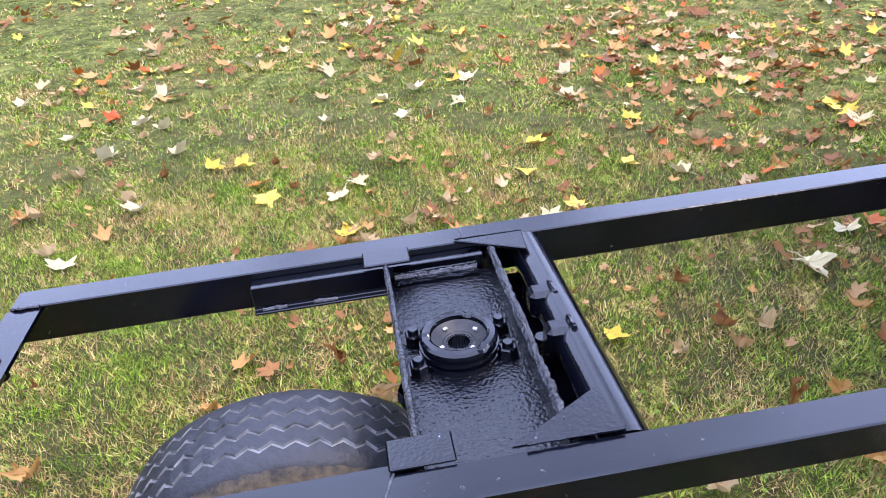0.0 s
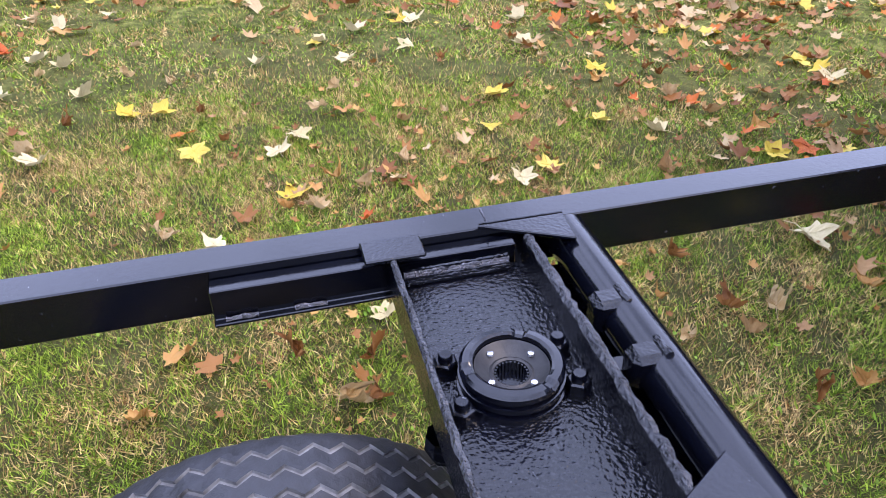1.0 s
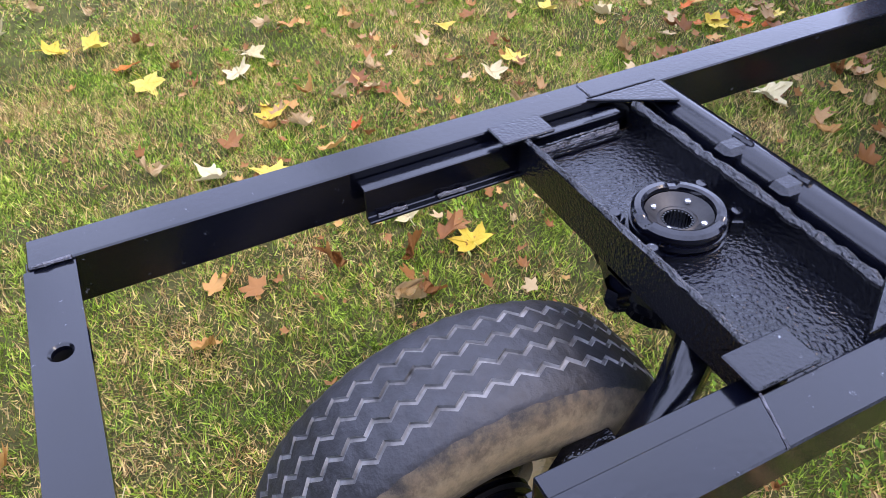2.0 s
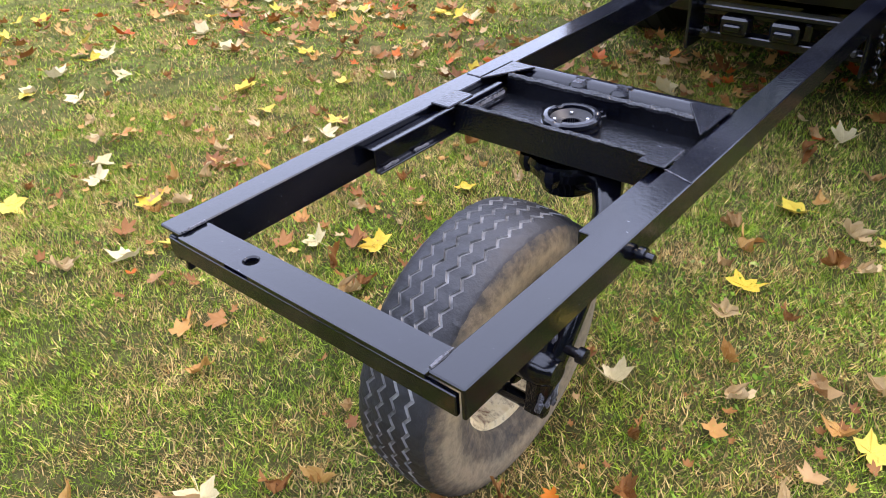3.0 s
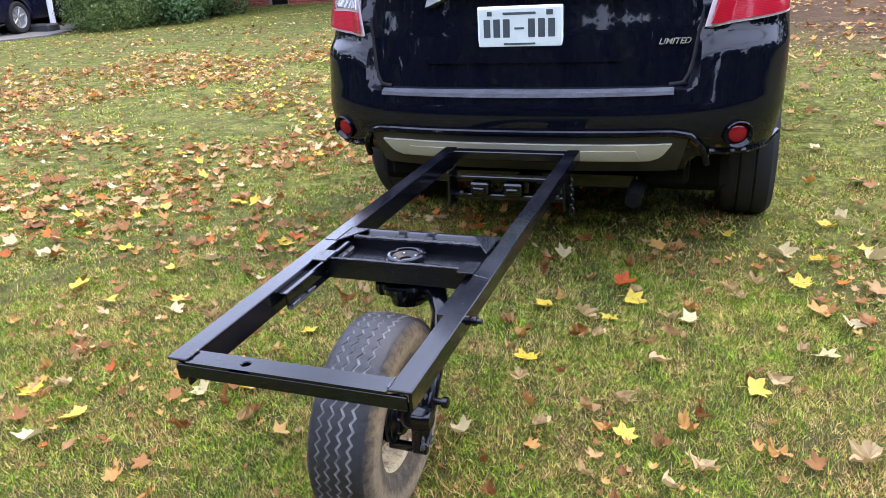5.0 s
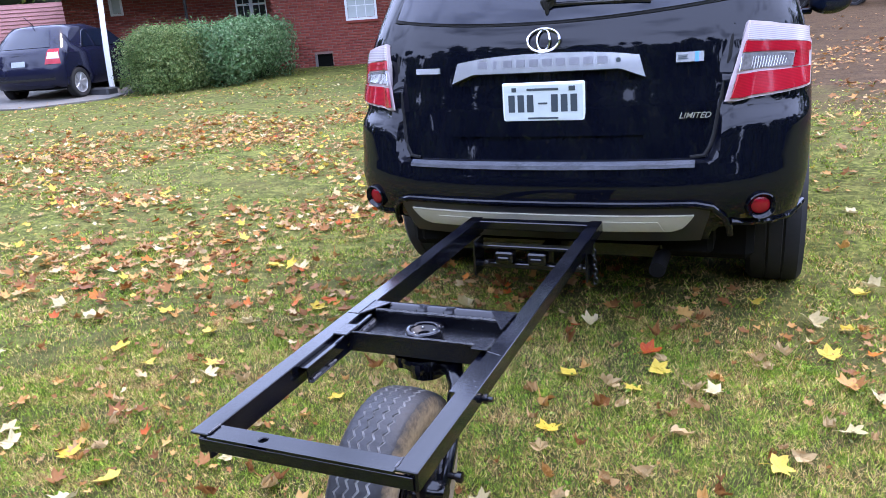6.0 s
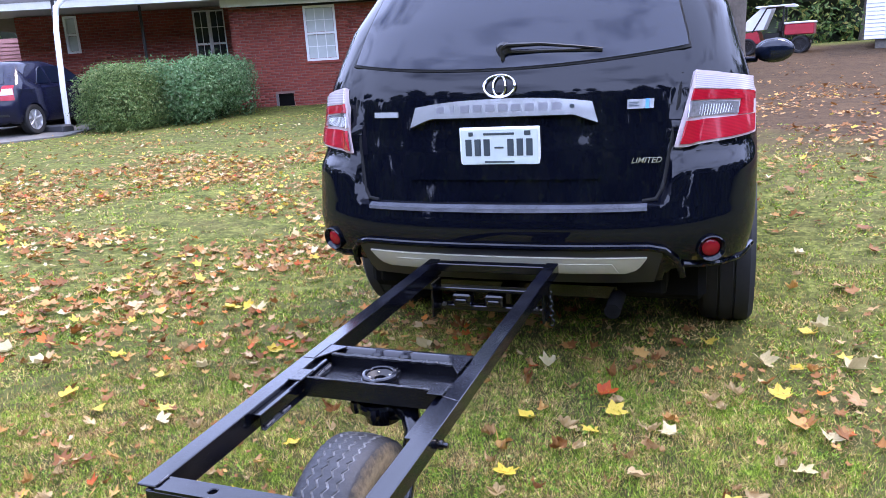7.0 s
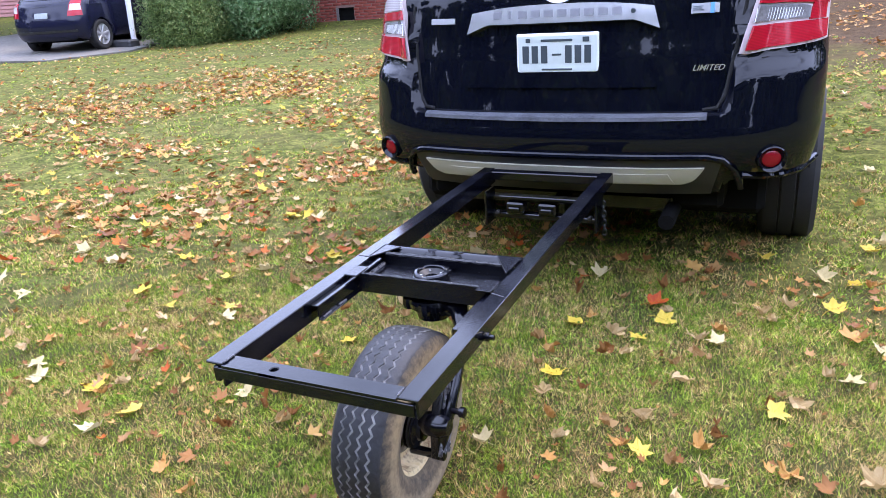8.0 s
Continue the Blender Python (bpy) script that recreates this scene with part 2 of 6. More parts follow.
M["red"] = ribbed_lens("red_lens", (0.38, 0.006, 0.018), 62.0, 0.4)
M["deep_red"] = ribbed_lens("deep_red_reflector", (0.26, 0.004, 0.012), 90.0, 0.5)
M["clear"] = ribbed_lens("clear_lens_over_silver", (0.50, 0.45, 0.47), 45.0, 0.7)
M["greylens"] = plain("smoked_reflector", (0.20, 0.19, 0.20), 0.15, 0.2, 0.5, 90, Coat_Weight=1.0)
M["plate"] = plain("pale_green_white_plate", (0.52, 0.58, 0.56), 0.4, 0, 0.08, 25)
M["grey_plate"] = plain("grey_plate", (0.30, 0.33, 0.33), 0.45, 0, 0.15, 25)
M["plate_edge"] = plain("plate_frame_white", (0.72, 0.74, 0.73), 0.35)
M["ink"] = plain("dark_ink", (0.035, 0.05, 0.06), 0.5)
M["badge_grey"] = plain("engraved_grey", (0.25, 0.25, 0.27), 0.3, 0.7)
M["blue"] = plain("blue_badge", (0.08, 0.30, 0.62), 0.25)
M["lamp_rim"] = plain("pale_lamp_rim", (0.50, 0.42, 0.43), 0.25, 0, 0.06, 30, Coat_Weight=0.4)
M["car_tyre"] = plain("black_road_tyre", (0.010, 0.010, 0.011), 0.8, 0, 0.3, 60)
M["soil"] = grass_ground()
M["blade"] = blade_mat("grass_blades", [(0.040, 0.076, 0.005), (0.15, 0.245, 0.017), (0.40, 0.51, 0.07)], [(0.17, 0.078, 0.022), (0.76, 0.54, 0.235)], 0.405, 0.25, (-0.03, 0.76, 0.20))
M["clover"] = blade_mat("clover_leaf", [(0.05, 0.12, 0.008), (0.11, 0.21, 0.015), (0.20, 0.32, 0.04)], [(0.2, 0.25, 0.06), (0.3, 0.32, 0.1)], 0.05)
LEAFC = {
    "cream": leaf_mat("cream_leaf", (0.42, 0.32, 0.14), (0.60, 0.49, 0.26), (0.66, 0.57, 0.35)),
    "buff": leaf_mat("buff_leaf", (0.34, 0.20, 0.08), (0.50, 0.34, 0.15), (0.57, 0.43, 0.24)),
    "yellow": leaf_mat("yellow_leaf", (0.46, 0.29, 0.018), (0.61, 0.44, 0.045), (0.64, 0.51, 0.13)),
    "orange": leaf_mat("orange_leaf", (0.34, 0.13, 0.03), (0.48, 0.24, 0.07), (0.54, 0.34, 0.10)),
    "red": leaf_mat("red_leaf", (0.32, 0.025, 0.01), (0.50, 0.11, 0.012), (0.56, 0.22, 0.02)),
    "brown": leaf_mat("brown_leaf", (0.12, 0.038, 0.010), (0.25, 0.090, 0.022), (0.38, 0.17, 0.045)),
    "pink": leaf_mat("pinkish_tan_leaf", (0.21, 0.090, 0.03), (0.41, 0.22, 0.08), (0.54, 0.36, 0.165)),
}
M["brick"] = brick_mat("red_brick", (0.25, 0.040, 0.028), (0.37, 0.075, 0.045))
M["mortar"] = plain("grey_mortar", (0.20, 0.12, 0.10), 0.95, 0, 0.15, 60, 0.3)
M["white"] = plain("white_trim_paint", (0.74, 0.75, 0.76), 0.5, 0, 0.06, 20)
M["beam"] = plain("grey_aluminium_soffit", (0.50, 0.50, 0.47), 0.55, 0, 0.08, 20)
M["pane"] = plain("window_pane_with_curtain", (0.50, 0.54, 0.53), 0.06, 0, 0.12, 6, Coat_Weight=0.5)
M["darkpane"] = plain("dark_window_pane", (0.03, 0.034, 0.036), 0.05, 0, 0.2, 6, Coat_Weight=0.5)
M["bushA"] = blade_mat("light_shrub_leaf", [(0.045, 0.09, 0.025), (0.09, 0.155, 0.045), (0.19, 0.26, 0.09)], [(0.22, 0.26, 0.10), (0.28, 0.30, 0.13)], 0.06)
M["bushB"] = blade_mat("dark_shrub_leaf", [(0.035, 0.095, 0.035), (0.08, 0.175, 0.065), (0.19, 0.30, 0.15)], [(0.10, 0.16, 0.08), (0.2, 0.26, 0.14)], 0.05)
M["woods"] = blade_mat("tree_leaf", [(0.03, 0.065, 0.018), (0.06, 0.115, 0.03), (0.11, 0.165, 0.045)], [(0.22, 0.19, 0.05), (0.32, 0.26, 0.07)], 0.10)
# shrub twigs, and dark blobs standing in for shade inside crowns
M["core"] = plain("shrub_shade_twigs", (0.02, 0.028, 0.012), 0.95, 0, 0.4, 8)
M["bark"] = plain("grey_brown_bark", (0.10, 0.082, 0.065), 0.95, 0, 0.4, 14, 0.8)
M["concrete"] = plain("driveway_gravel", (0.125, 0.115, 0.10), 0.95, 0, 0.4, 14, 0.5)
M["pinkside"] = plain("pink_siding", (0.50, 0.22, 0.20), 0.7, 0, 0.08, 6)
M["greyside"] = plain("grey_white_siding", (0.56, 0.57, 0.57), 0.6, 0, 0.08, 6)
M["utvred"] = plain("red_plastic_body", (0.42, 0.03, 0.045), 0.35, 0, 0.12, 10)
M["tarp"] = plain("white_tarp_and_glare", (0.78, 0.79, 0.82), 0.55, 0, 0.06, 5)
M["navy"] = plain("dark_blue_car_paint", (0.008, 0.009, 0.024), 0.22, 0, 0.2, 8, Coat_Weight=0.5, Coat_Roughness=0.05, Specular_IOR_Level=0.1)
M["pot"] = plain("dark_pot", (0.035, 0.037, 0.04), 0.6, 0, 0.2, 20)
M["hubcap"] = plain("silver_hubcap", (0.45, 0.45, 0.46), 0.35, 0.6, 0.1, 20)
M["roofing"] = plain("grey_shingle", (0.14, 0.13, 0.125), 0.9, 0, 0.25, 6, 0.3)
M["orangepole"] = plain("rusty_red_boards", (0.34, 0.12, 0.06), 0.8, 0, 0.3, 6)


# ---- mesh helpers ----
def mesh_of(bm, name, mats, sharp=35):
    me = bpy.data.meshes.new(name)
    bm.normal_update()
    bm.to_mesh(me)
    bm.free()
    for m in mats if isinstance(mats, (list, tuple)) else [mats]:
        me.materials.append(m)
    if len(me.polygons):
        me.polygons.foreach_set("use_smooth", [True] * len(me.polygons))
        me.set_sharp_from_angle(angle=radians(sharp))
    return me


def part(name, bm, material, parent, label="", sharp=35):
    ob = new(name, mesh_of(bm, name, material, sharp))
    ob.parent = parent
    if label:
        ob["label"] = label
    return ob


def thing(name, m, label, category, group="", kind=""):
    ob = new(name)
    ob.matrix_basis = m
    ob.empty_display_size = 0.1
    return tagged(ob, label, category, group, kind)


def solid(name, bm, material, label, category="", group="", kind="", m=None, sharp=35):
    ob = new(name, mesh_of(bm, name, material, sharp))
    if m is not None:
        ob.matrix_basis = m
    return tagged(ob, label, category, group, kind)


def B():
    return bmesh.new()


def box(bm, x0, x1, y0, y1, z0, z1, bevel=0.0, m=None):
    r = bmesh.ops.create_cube(bm, size=1.0)
    vs = r["verts"]
    for v in vs:
        v.co = Vector(((x0 + x1) / 2 + v.co.x * (x1 - x0), (y0 + y1) / 2 + v.co.y * (y1 - y0), (z0 + z1) / 2 + v.co.z * (z1 - z0)))
    if bevel:
        es = list({e for v in vs for e in v.link_edges})
        r = bmesh.ops.bevel(bm, geom=es, offset=bevel, segments=1, affect="EDGES", profile=0.6)
        vs = list({v for f in r["faces"] for v in f.verts} | {v for v in vs if v.is_valid})
    if m is not None:
        bmesh.ops.transform(bm, matrix=m, verts=vs)
    return bm


def prism(bm, pts, axis, t0, t1):
    """A flat outline pushed along an axis. pts are (u, v): for z (x, y), for y (x, z), for x (y, z)."""
    def at(u, v, t):
        return {"z": (u, v, t), "y": (u, t, v), "x": (t, u, v)}[axis]
    a = [bm.verts.new(at(u, v, t0)) for u, v in pts]
    b = [bm.verts.new(at(u, v, t1)) for u, v in pts]
    bm.faces.new(a)
    bm.faces.new(b[::-1])
    for i in range(len(pts)):
        j = (i + 1) % len(pts)
        bm.faces.new((a[j], a[i], b[i], b[j]))
    bmesh.ops.recalc_face_normals(bm, faces=bm.faces[:])
    return bm


def lathe(bm, prof, seg=48, m=None, closed=False):
    """Turns (r, h) round the z axis."""
    rings = []
    for r, h in prof:
        rings.append([bm.verts.new((r * math.cos(2 * math.pi * i / seg), r * math.sin(2 * math.pi * i / seg), h)) for i in range(seg)])
    n = len(rings)
    for k in range(n if closed else n - 1):
        a, b = rings[k], rings[(k + 1) % n]
        for i in range(seg):
            j = (i + 1) % seg
            bm.faces.new((a[i], a[j], b[j], b[i]))
    if not closed:
        for ring, flip in ((rings[-1], False),):
            if (ring[0].co - ring[seg // 2].co).length > 1e-5:
                bm.faces.new(ring[::-1] if flip else ring)
    vs = [v for r in rings for v in r]
    bmesh.ops.remove_doubles(bm, verts=vs, dist=1e-6)
    if m is not None:
        bmesh.ops.transform(bm, matrix=m, verts=[v for v in vs if v.is_valid])
    return bm


def pipe(bm, path, radius, seg=12, flat=1.0):
    """A round bar along points; radius is one number or one for each point."""
    path = [Vector(p) for p in path]
    rings = []
    side = None
    for i, p in enumerate(path):
        d = (path[min(i + 1, len(path) - 1)] - path[max(i - 1, 0)]).normalized()
        if side is None:
            side = d.orthogonal().normalized()
        side = (side - d * side.dot(d)).normalized()
        up = d.cross(side)
        r = radius[i] if isinstance(radius, (list, tuple)) else radius
        rings.append([bm.verts.new(p + (side * math.cos(a) + up * math.sin(a) * flat) * r) for a in (2 * math.pi * k / seg for k in range(seg))])
    for a, b in zip(rings, rings[1:]):
        for k in range(seg):
            j = (k + 1) % seg
            bm.faces.new((a[k], a[j], b[j], b[k]))
    bm.faces.new(rings[0][::-1])
    bm.faces.new(rings[-1])
    return bm


def bead(bm, a, b, r=0.005, step=0.006, rng=None):
    """A weld bead: a lumpy ridge from a to b."""
    rng = rng or random.Random(5)
    a, b = Vector(a), Vector(b)
    n = max(3, int((b - a).length / step))
    pts = [a.lerp(b, i / n) + Vector([rng.uniform(-1, 1) * r * 0.22 for _ in range(3)]) for i in range(n + 1)]
    return pipe(bm, pts, [r * rng.uniform(0.75, 1.25) for _ in pts], 6)


def fast_mesh(name, verts, faces_n, loops, mats, mat_ids=None, smooth=False):
    """One mesh from arrays: verts (n, 3), the corner count of each face, and the corners in a row."""
    me = bpy.data.meshes.new(name)
    me.vertices.add(len(verts))
    me.vertices.foreach_set("co", np.asarray(verts, np.float32).ravel())
    me.loops.add(len(loops))
    me.loops.foreach_set("vertex_index", np.asarray(loops, np.int32))
    starts = np.concatenate([[0], np.cumsum(faces_n)[:-1]]).astype(np.int32)
    me.polygons.add(len(faces_n))
    me.polygons.foreach_set("loop_start", starts)
    if mat_ids is not None:
        me.polygons.foreach_set("material_index", np.asarray(mat_ids, np.int32))
    if smooth:
        me.polygons.foreach_set("use_smooth", np.ones(len(faces_n), bool))
    for m in mats:
        me.materials.append(m)
    me.update(calc_edges=True)
    return me


def lettering(name, text, size, material, parent, m, label=""):
    cu = bpy.data.curves.new(name, "FONT")
    cu.body, cu.size, cu.extrude, cu.align_x, cu.align_y, cu.shear = text, size, 0.0012, "CENTER", "CENTER", 0.35
    cu.offset = 0.0003
    tmp = new(name, cu)
    me = bpy.data.meshes.new_from_object(tmp.evaluated_get(bpy.context.evaluated_depsgraph_get()))
    bpy.data.objects.remove(tmp)
    me.materials.append(material)
    ob = new(name, me)
    ob.parent = parent
    ob.matrix_basis = m
    if label:
        ob["label"] = label
    return ob


# ---- ground ----
def ground_z(x, y):
    r = np.hypot(x, y - 1.0)
    z = 0.022 * np.clip(r - 4, 0, 12) + 0.05 * np.clip(r - 16, 0, 14)
    return z - 0.03 * np.exp(-(((x + 0.115) / 0.14) ** 2 + ((y - 1.087) / 0.2) ** 2))


def build_ground():
    radii = [0.0] + [0.12 * i for i in range(1, 36)] + list(4.3 * 1.09 ** np.arange(1, 70))
    radii = [r for r in radii if r < 1800] + [1800.0]
    seg = 128
    verts, loops, cnt = [(0, 1.0, float(ground_z(0, 1.0)))], [], []
    rng = np.random.RandomState(3)
    for r in radii[1:]:
        a = np.arange(seg) * 2 * np.pi / seg
        x, y = r * np.cos(a), 1.0 + r * np.sin(a)
        z = ground_z(x, y) + rng.uniform(-1, 1, seg) * min(0.012, 0.004 * r)
        verts += list(zip(x, y, z))
    for k in range(len(radii) - 1):
        for i in range(seg):
            j = (i + 1) % seg
            if k == 0:
                loops += [0, 1 + i, 1 + j]
                cnt.append(3)
            else:
                p, q = 1 + (k - 1) * seg, 1 + k * seg
                loops += [p + i, q + i, q + j, p + j]
                cnt.append(4)
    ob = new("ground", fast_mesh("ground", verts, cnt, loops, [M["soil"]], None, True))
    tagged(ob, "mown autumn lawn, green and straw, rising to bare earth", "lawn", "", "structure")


build_ground()


def blades(name, label, n, pos, h, w, quad, seed, mat, flat=0.0):
    rng = np.random.RandomState(seed)
    x, y = pos(rng, n)
    n = len(x)
    # blades stand together in tufts
    k = np.arange(n) // 9 * 9
    spread = 0.006 + 0.4 * h[1]
    x, y = x[k] + rng.normal(0, spread, n), y[k] + rng.normal(0, spread, n)
    z = ground_z(x, y) - 0.004
    yaw, lean, ly = rng.uniform(0, 6.283, n), flat + rng.gamma(2.4, 0.46, n), rng.uniform(0, 6.283, n)
    hh, ww = rng.uniform(h[0], h[1], n), rng.uniform(w[0], w[1], n)
    sx, sy = np.cos(yaw) * ww / 2, np.sin(yaw) * ww / 2
    dx, dy = np.cos(ly) * np.sin(np.clip(lean, 0, 1.35)) * hh, np.sin(ly) * np.sin(np.clip(lean, 0, 1.35)) * hh
    up = np.cos(np.clip(lean, 0, 1.35)) * hh
    base = np.stack([x, y, z], 1)
    side = np.stack([sx, sy, 0 * sx], 1)
    tip = base + np.stack([dx, dy, up], 1)
    if quad:
        mid = base + np.stack([dx * 0.40, dy * 0.40, up * 0.58], 1)
        v = np.stack([base, mid + side, tip, mid - side], 1).reshape(-1, 3)
        loops = np.arange(4 * n)
        cnt = np.full(n, 4)
    else:
        v = np.stack([base - side, base + side, tip], 1).reshape(-1, 3)
        loops = np.arange(3 * n)
        cnt = np.full(n, 3)
    ob = new(name, fast_mesh(name, v, cnt, loops, [mat]))
    return tagged(ob, label, "grass", "", "stuff")


def disc(x0, y0, r0, r1):
    def pos(rng, n):
        r, a = np.sqrt(rng.uniform(r0 * r0, r1 * r1, n)), rng.uniform(0, 6.283, n)
        r = np.abs(r + rng.normal(0, 0.07 * r1, n))
        x, y = x0 + r * np.cos(a), y0 + r * np.sin(a)
        keep = ((x - 7.2) * 0.11) ** 2 + ((y - 18.5) * 0.085) ** 2 > 0.75
        return x[keep], y[keep]
    return pos


blades("grass_near", "short mown grass with straw thatch", 860000, disc(-0.35, 1.15, 0, 1.75), (0.012, 0.036), (0.0017, 0.0044), False, 11, M["blade"], 0.15)
blades("grass_between", "short mown grass with dry patches", 380000, disc(-0.4, 1.15, 1.75, 3.7), (0.014, 0.036), (0.004, 0.0085), False, 12, M["blade"], 0.18)
blades("grass_middle", "mown grass with dry patches", 250000, disc(-0.4, 1.15, 3.7, 8.0), (0.016, 0.034), (0.008, 0.016), False, 14, M["blade"], 0.22)
blades("grass_far", "mown grass further up the lawn", 190000, disc(-0.4, 1.15, 8.0, 24), (0.02, 0.04), (0.018, 0.036), False, 13, M["blade"], 0.3)



def clover():
    """Low round-leaved weeds in clumps."""
    rng = np.random.RandomState(17)
    n = 1300
    cx, cy = rng.uniform(-2.6, 1.5, n), rng.uniform(0.1, 3.2, n)
    patchy = np.sin(5.1 * cx + 1.0) + np.sin(4.3 * cy - 2.0 * cx) + rng.normal(0, 0.7, n) > 0.2
    cx, cy = cx[patchy], cy[patchy]
    n = len(cx)
    k = rng.randint(6, 26, n)
    x = np.repeat(cx, k) + rng.normal(0, 0.045, k.sum())
    y = np.repeat(cy, k) + rng.normal(0, 0.045, k.sum())
    m = len(x)
    r = rng.uniform(0.0025, 0.0058, m)
    z = ground_z(x, y) + rng.uniform(0.012, 0.028, m)
    a = np.arange(6) * np.pi / 3
    ph = rng.uniform(0, 6.28, m)
    tx, ty = rng.normal(0, 0.6, m), rng.normal(0, 0.6, m)
    px, py = r[:, None] * np.cos(a[None] + ph[:, None]), r[:, None] * np.sin(a[None] + ph[:, None]) * 0.6
    v = np.stack([x[:, None] + px, y[:, None] + py, z[:, None] + tx[:, None] * px + ty[:, None] * py], 2).reshape(-1, 3)
    ob = new("clover", fast_mesh("clover", v, np.full(m, 6), np.arange(6 * m), [M["clover"]]))
    tagged(ob, "clumps of small round-leaved weeds in the lawn", "weeds", "", "stuff")


clover()


# ---- single-wheel trailer ----
TR = pose(-0.129, 0.749, 0, 0.6, 0, -3.15)
TOP, HW, RW, LEN = 0.507, 0.248, 0.044, 1.572


def hexnut(parent, x, y, z0):
    nut = B()
    lathe(nut, [(0.0135, z0), (0.0135, z0 + 0.003), (0.0115, z0 + 0.003), (0.0115, z0 + 0.012), (0.0095, z0 + 0.0135)], 6, Matrix.Translation((x, y, 0)))
    ob = part("nut", nut, M["steel"], parent, "black painted hex nut", 20)
    stud = B()
    lathe(stud, [(0.0068, z0 + 0.013), (0.0068, z0 + 0.018), (0.0055, z0 + 0.020)], 12, Matrix.Translation((x, y, 0)))
    part("stud", stud, M["steel"], ob)


def plate_hole(bm, x0, x1, y0, y1, cx, cy, r, z0, z1, seg=20):
    """A flat bar with a round hole through it."""
    h = min(cy - y0, y1 - cy)
    box(bm, x0, cx - h, y0, y1, z0, z1)
    box(bm, cx + h, x1, y0, y1, z0, z1)
    rings = []
    for rad, z in ((None, z1), (r * 1.25, z1), (r, z1 - 0.002), (r, z0), (None, z0)):
        ring = []
        for i in range(seg):
            a = 2 * math.pi * i / seg
            c, s = math.cos(a), math.sin(a)
            if rad is None:
                k = 1 / max(abs(c), abs(s))
                px, py = cx + c * k * h, (cy + s * k * ((y1 - cy) if s > 0 else (cy - y0)))
            else:
                px, py = cx + c * rad, cy + s * rad
            ring.append(bm.verts.new((px, py, z)))
        rings.append(ring)
    for a, b in zip(rings, rings[1:]):
        for i in range(seg):
            j = (i + 1) % seg
            bm.faces.new((a[i], a[j], b[j], b[i]))
    return bm


def build_wheel(trailer):
    R = 0.238
    wheel = new("wheel")
    wheel.parent = trailer
    inv = TR.inverted()
    axis = Vector((1.0, -0.05, -0.05)).normalized()
    f = Vector((0, 0, 1)).cross(axis).normalized()
    u = axis.cross(f)
    rot = Matrix((axis, f, u)).transposed().to_4x4()
    wheel.matrix_basis = inv @ Matrix.Translation((-0.104, 1.087, 0.198)) @ rot
    # tyre: stations across, steps round, with zigzag grooves cut into the tread
    grooves = [-0.0375, -0.0135, 0.0105, 0.0345]
    st = [(-0.052, 0.121, 2), (-0.060, 0.126, 2), (-0.070, 0.148, 2), (-0.0765, 0.182, 2), (-0.074, 0.205, 2), (-0.068, 0.219, 2), (-0.062, 0.2275, 2)]
    tr = []
    for g in grooves:
        for o, d, k in ((-0.0031, 0, 0), (-0.0023, 0.0035, 1), (0.0023, 0.0035, 1), (0.0031, 0, 1)):
            w = g + o
            tr.append((w, R - 2.4 * w * w - d, k))
    st2 = [(-0.056, 0.2315, 0)] + [(w, r, k) for w, r, k in tr] + [(0.056, 0.2315, 0)]
    prof = st + st2 + [(-w, r, 2) for w, r, _ in reversed(st)]
    nseg, verts, loops, cnt, ids = 216, [], [], [], []
    first, last = len(st), len(st) + len(st2)
    rng = random.Random(4)
    for i in range(nseg):
        a = 2 * math.pi * i / nseg
        zig = 0.0046 * (1, 0, -1, 0)[i % 4]
        for k, (w, r, _) in enumerate(prof):
            inside = first < k < last - 1
            wear = rng.uniform(-0.0004, 0.0004)
            lug = -0.0022 if k in (6, len(prof) - 7) and i % 4 < 2 else 0
            verts.append((w + (zig if inside else 0), (r + wear + lug) * math.cos(a), (r + wear + lug) * math.sin(a)))
    n = len(prof)
    for i in range(nseg):
        j = (i + 1) % nseg
        for k in range(n - 1):
            loops += [i * n + k, j * n + k, j * n + k + 1, i * n + k + 1]
            cnt.append(4)
            if k < first - 1 or k >= last:
                ids.append(2)
            else:
                g = (k - first - 1) % 4
                ids.append(1 if first < k < last - 2 and g < 3 else 0)
    me = fast_mesh("tyre", verts, cnt, loops, [M["rubber"], M["groove"], M["sidewall"]], ids, True)
    me.set_sharp_from_angle(angle=radians(50))
    tyre = new("tyre", me)
    tyre.parent = wheel
    tyre["label"] = "worn tyre with zigzag grooves and dusty brown sidewall"
    rim = B()
    m = Matrix.Rotation(radians(90), 4, "Y")
    lathe(rim, [(0.128, 0.060), (0.130, 0.057), (0.124, 0.052), (0.112, 0.046), (0.109, 0.034), (0.106, 0.014), (0.098, 0.004), (0.08, 0.002), (0.06, 0.008), (0.0, 0.008)], 56, m)
    part("rim", rim, M["rim"], wheel, "ivory painted steel rim with rust")
    edge = B()
    lathe(edge, [(0.1285, 0.0605), (0.1315, 0.0585), (0.1265, 0.0535), (0.124, 0.0545)], 56, m, True)
    part("rim_edge", edge, M["rust"], wheel, "rusty rim lip")
    inner = B()
    lathe(inner, [(0.128, -0.060), (0.124, -0.052), (0.108, -0.046), (0.105, -0.012), (0.0, -0.012)], 40, m)
    part("rim_back", inner, M["rim"], wheel)
    hub = B()
    lathe(hub, [(0.074, 0.000), (0.074, 0.012), (0.058, 0.018), (0.050, 0.022), (0.050, 0.050), (0.036, 0.056), (0.034, 0.064), (0.0, 0.066)], 28, m)
    part("wheel_hub", hub, M["steel"], wheel, "black wheel hub")
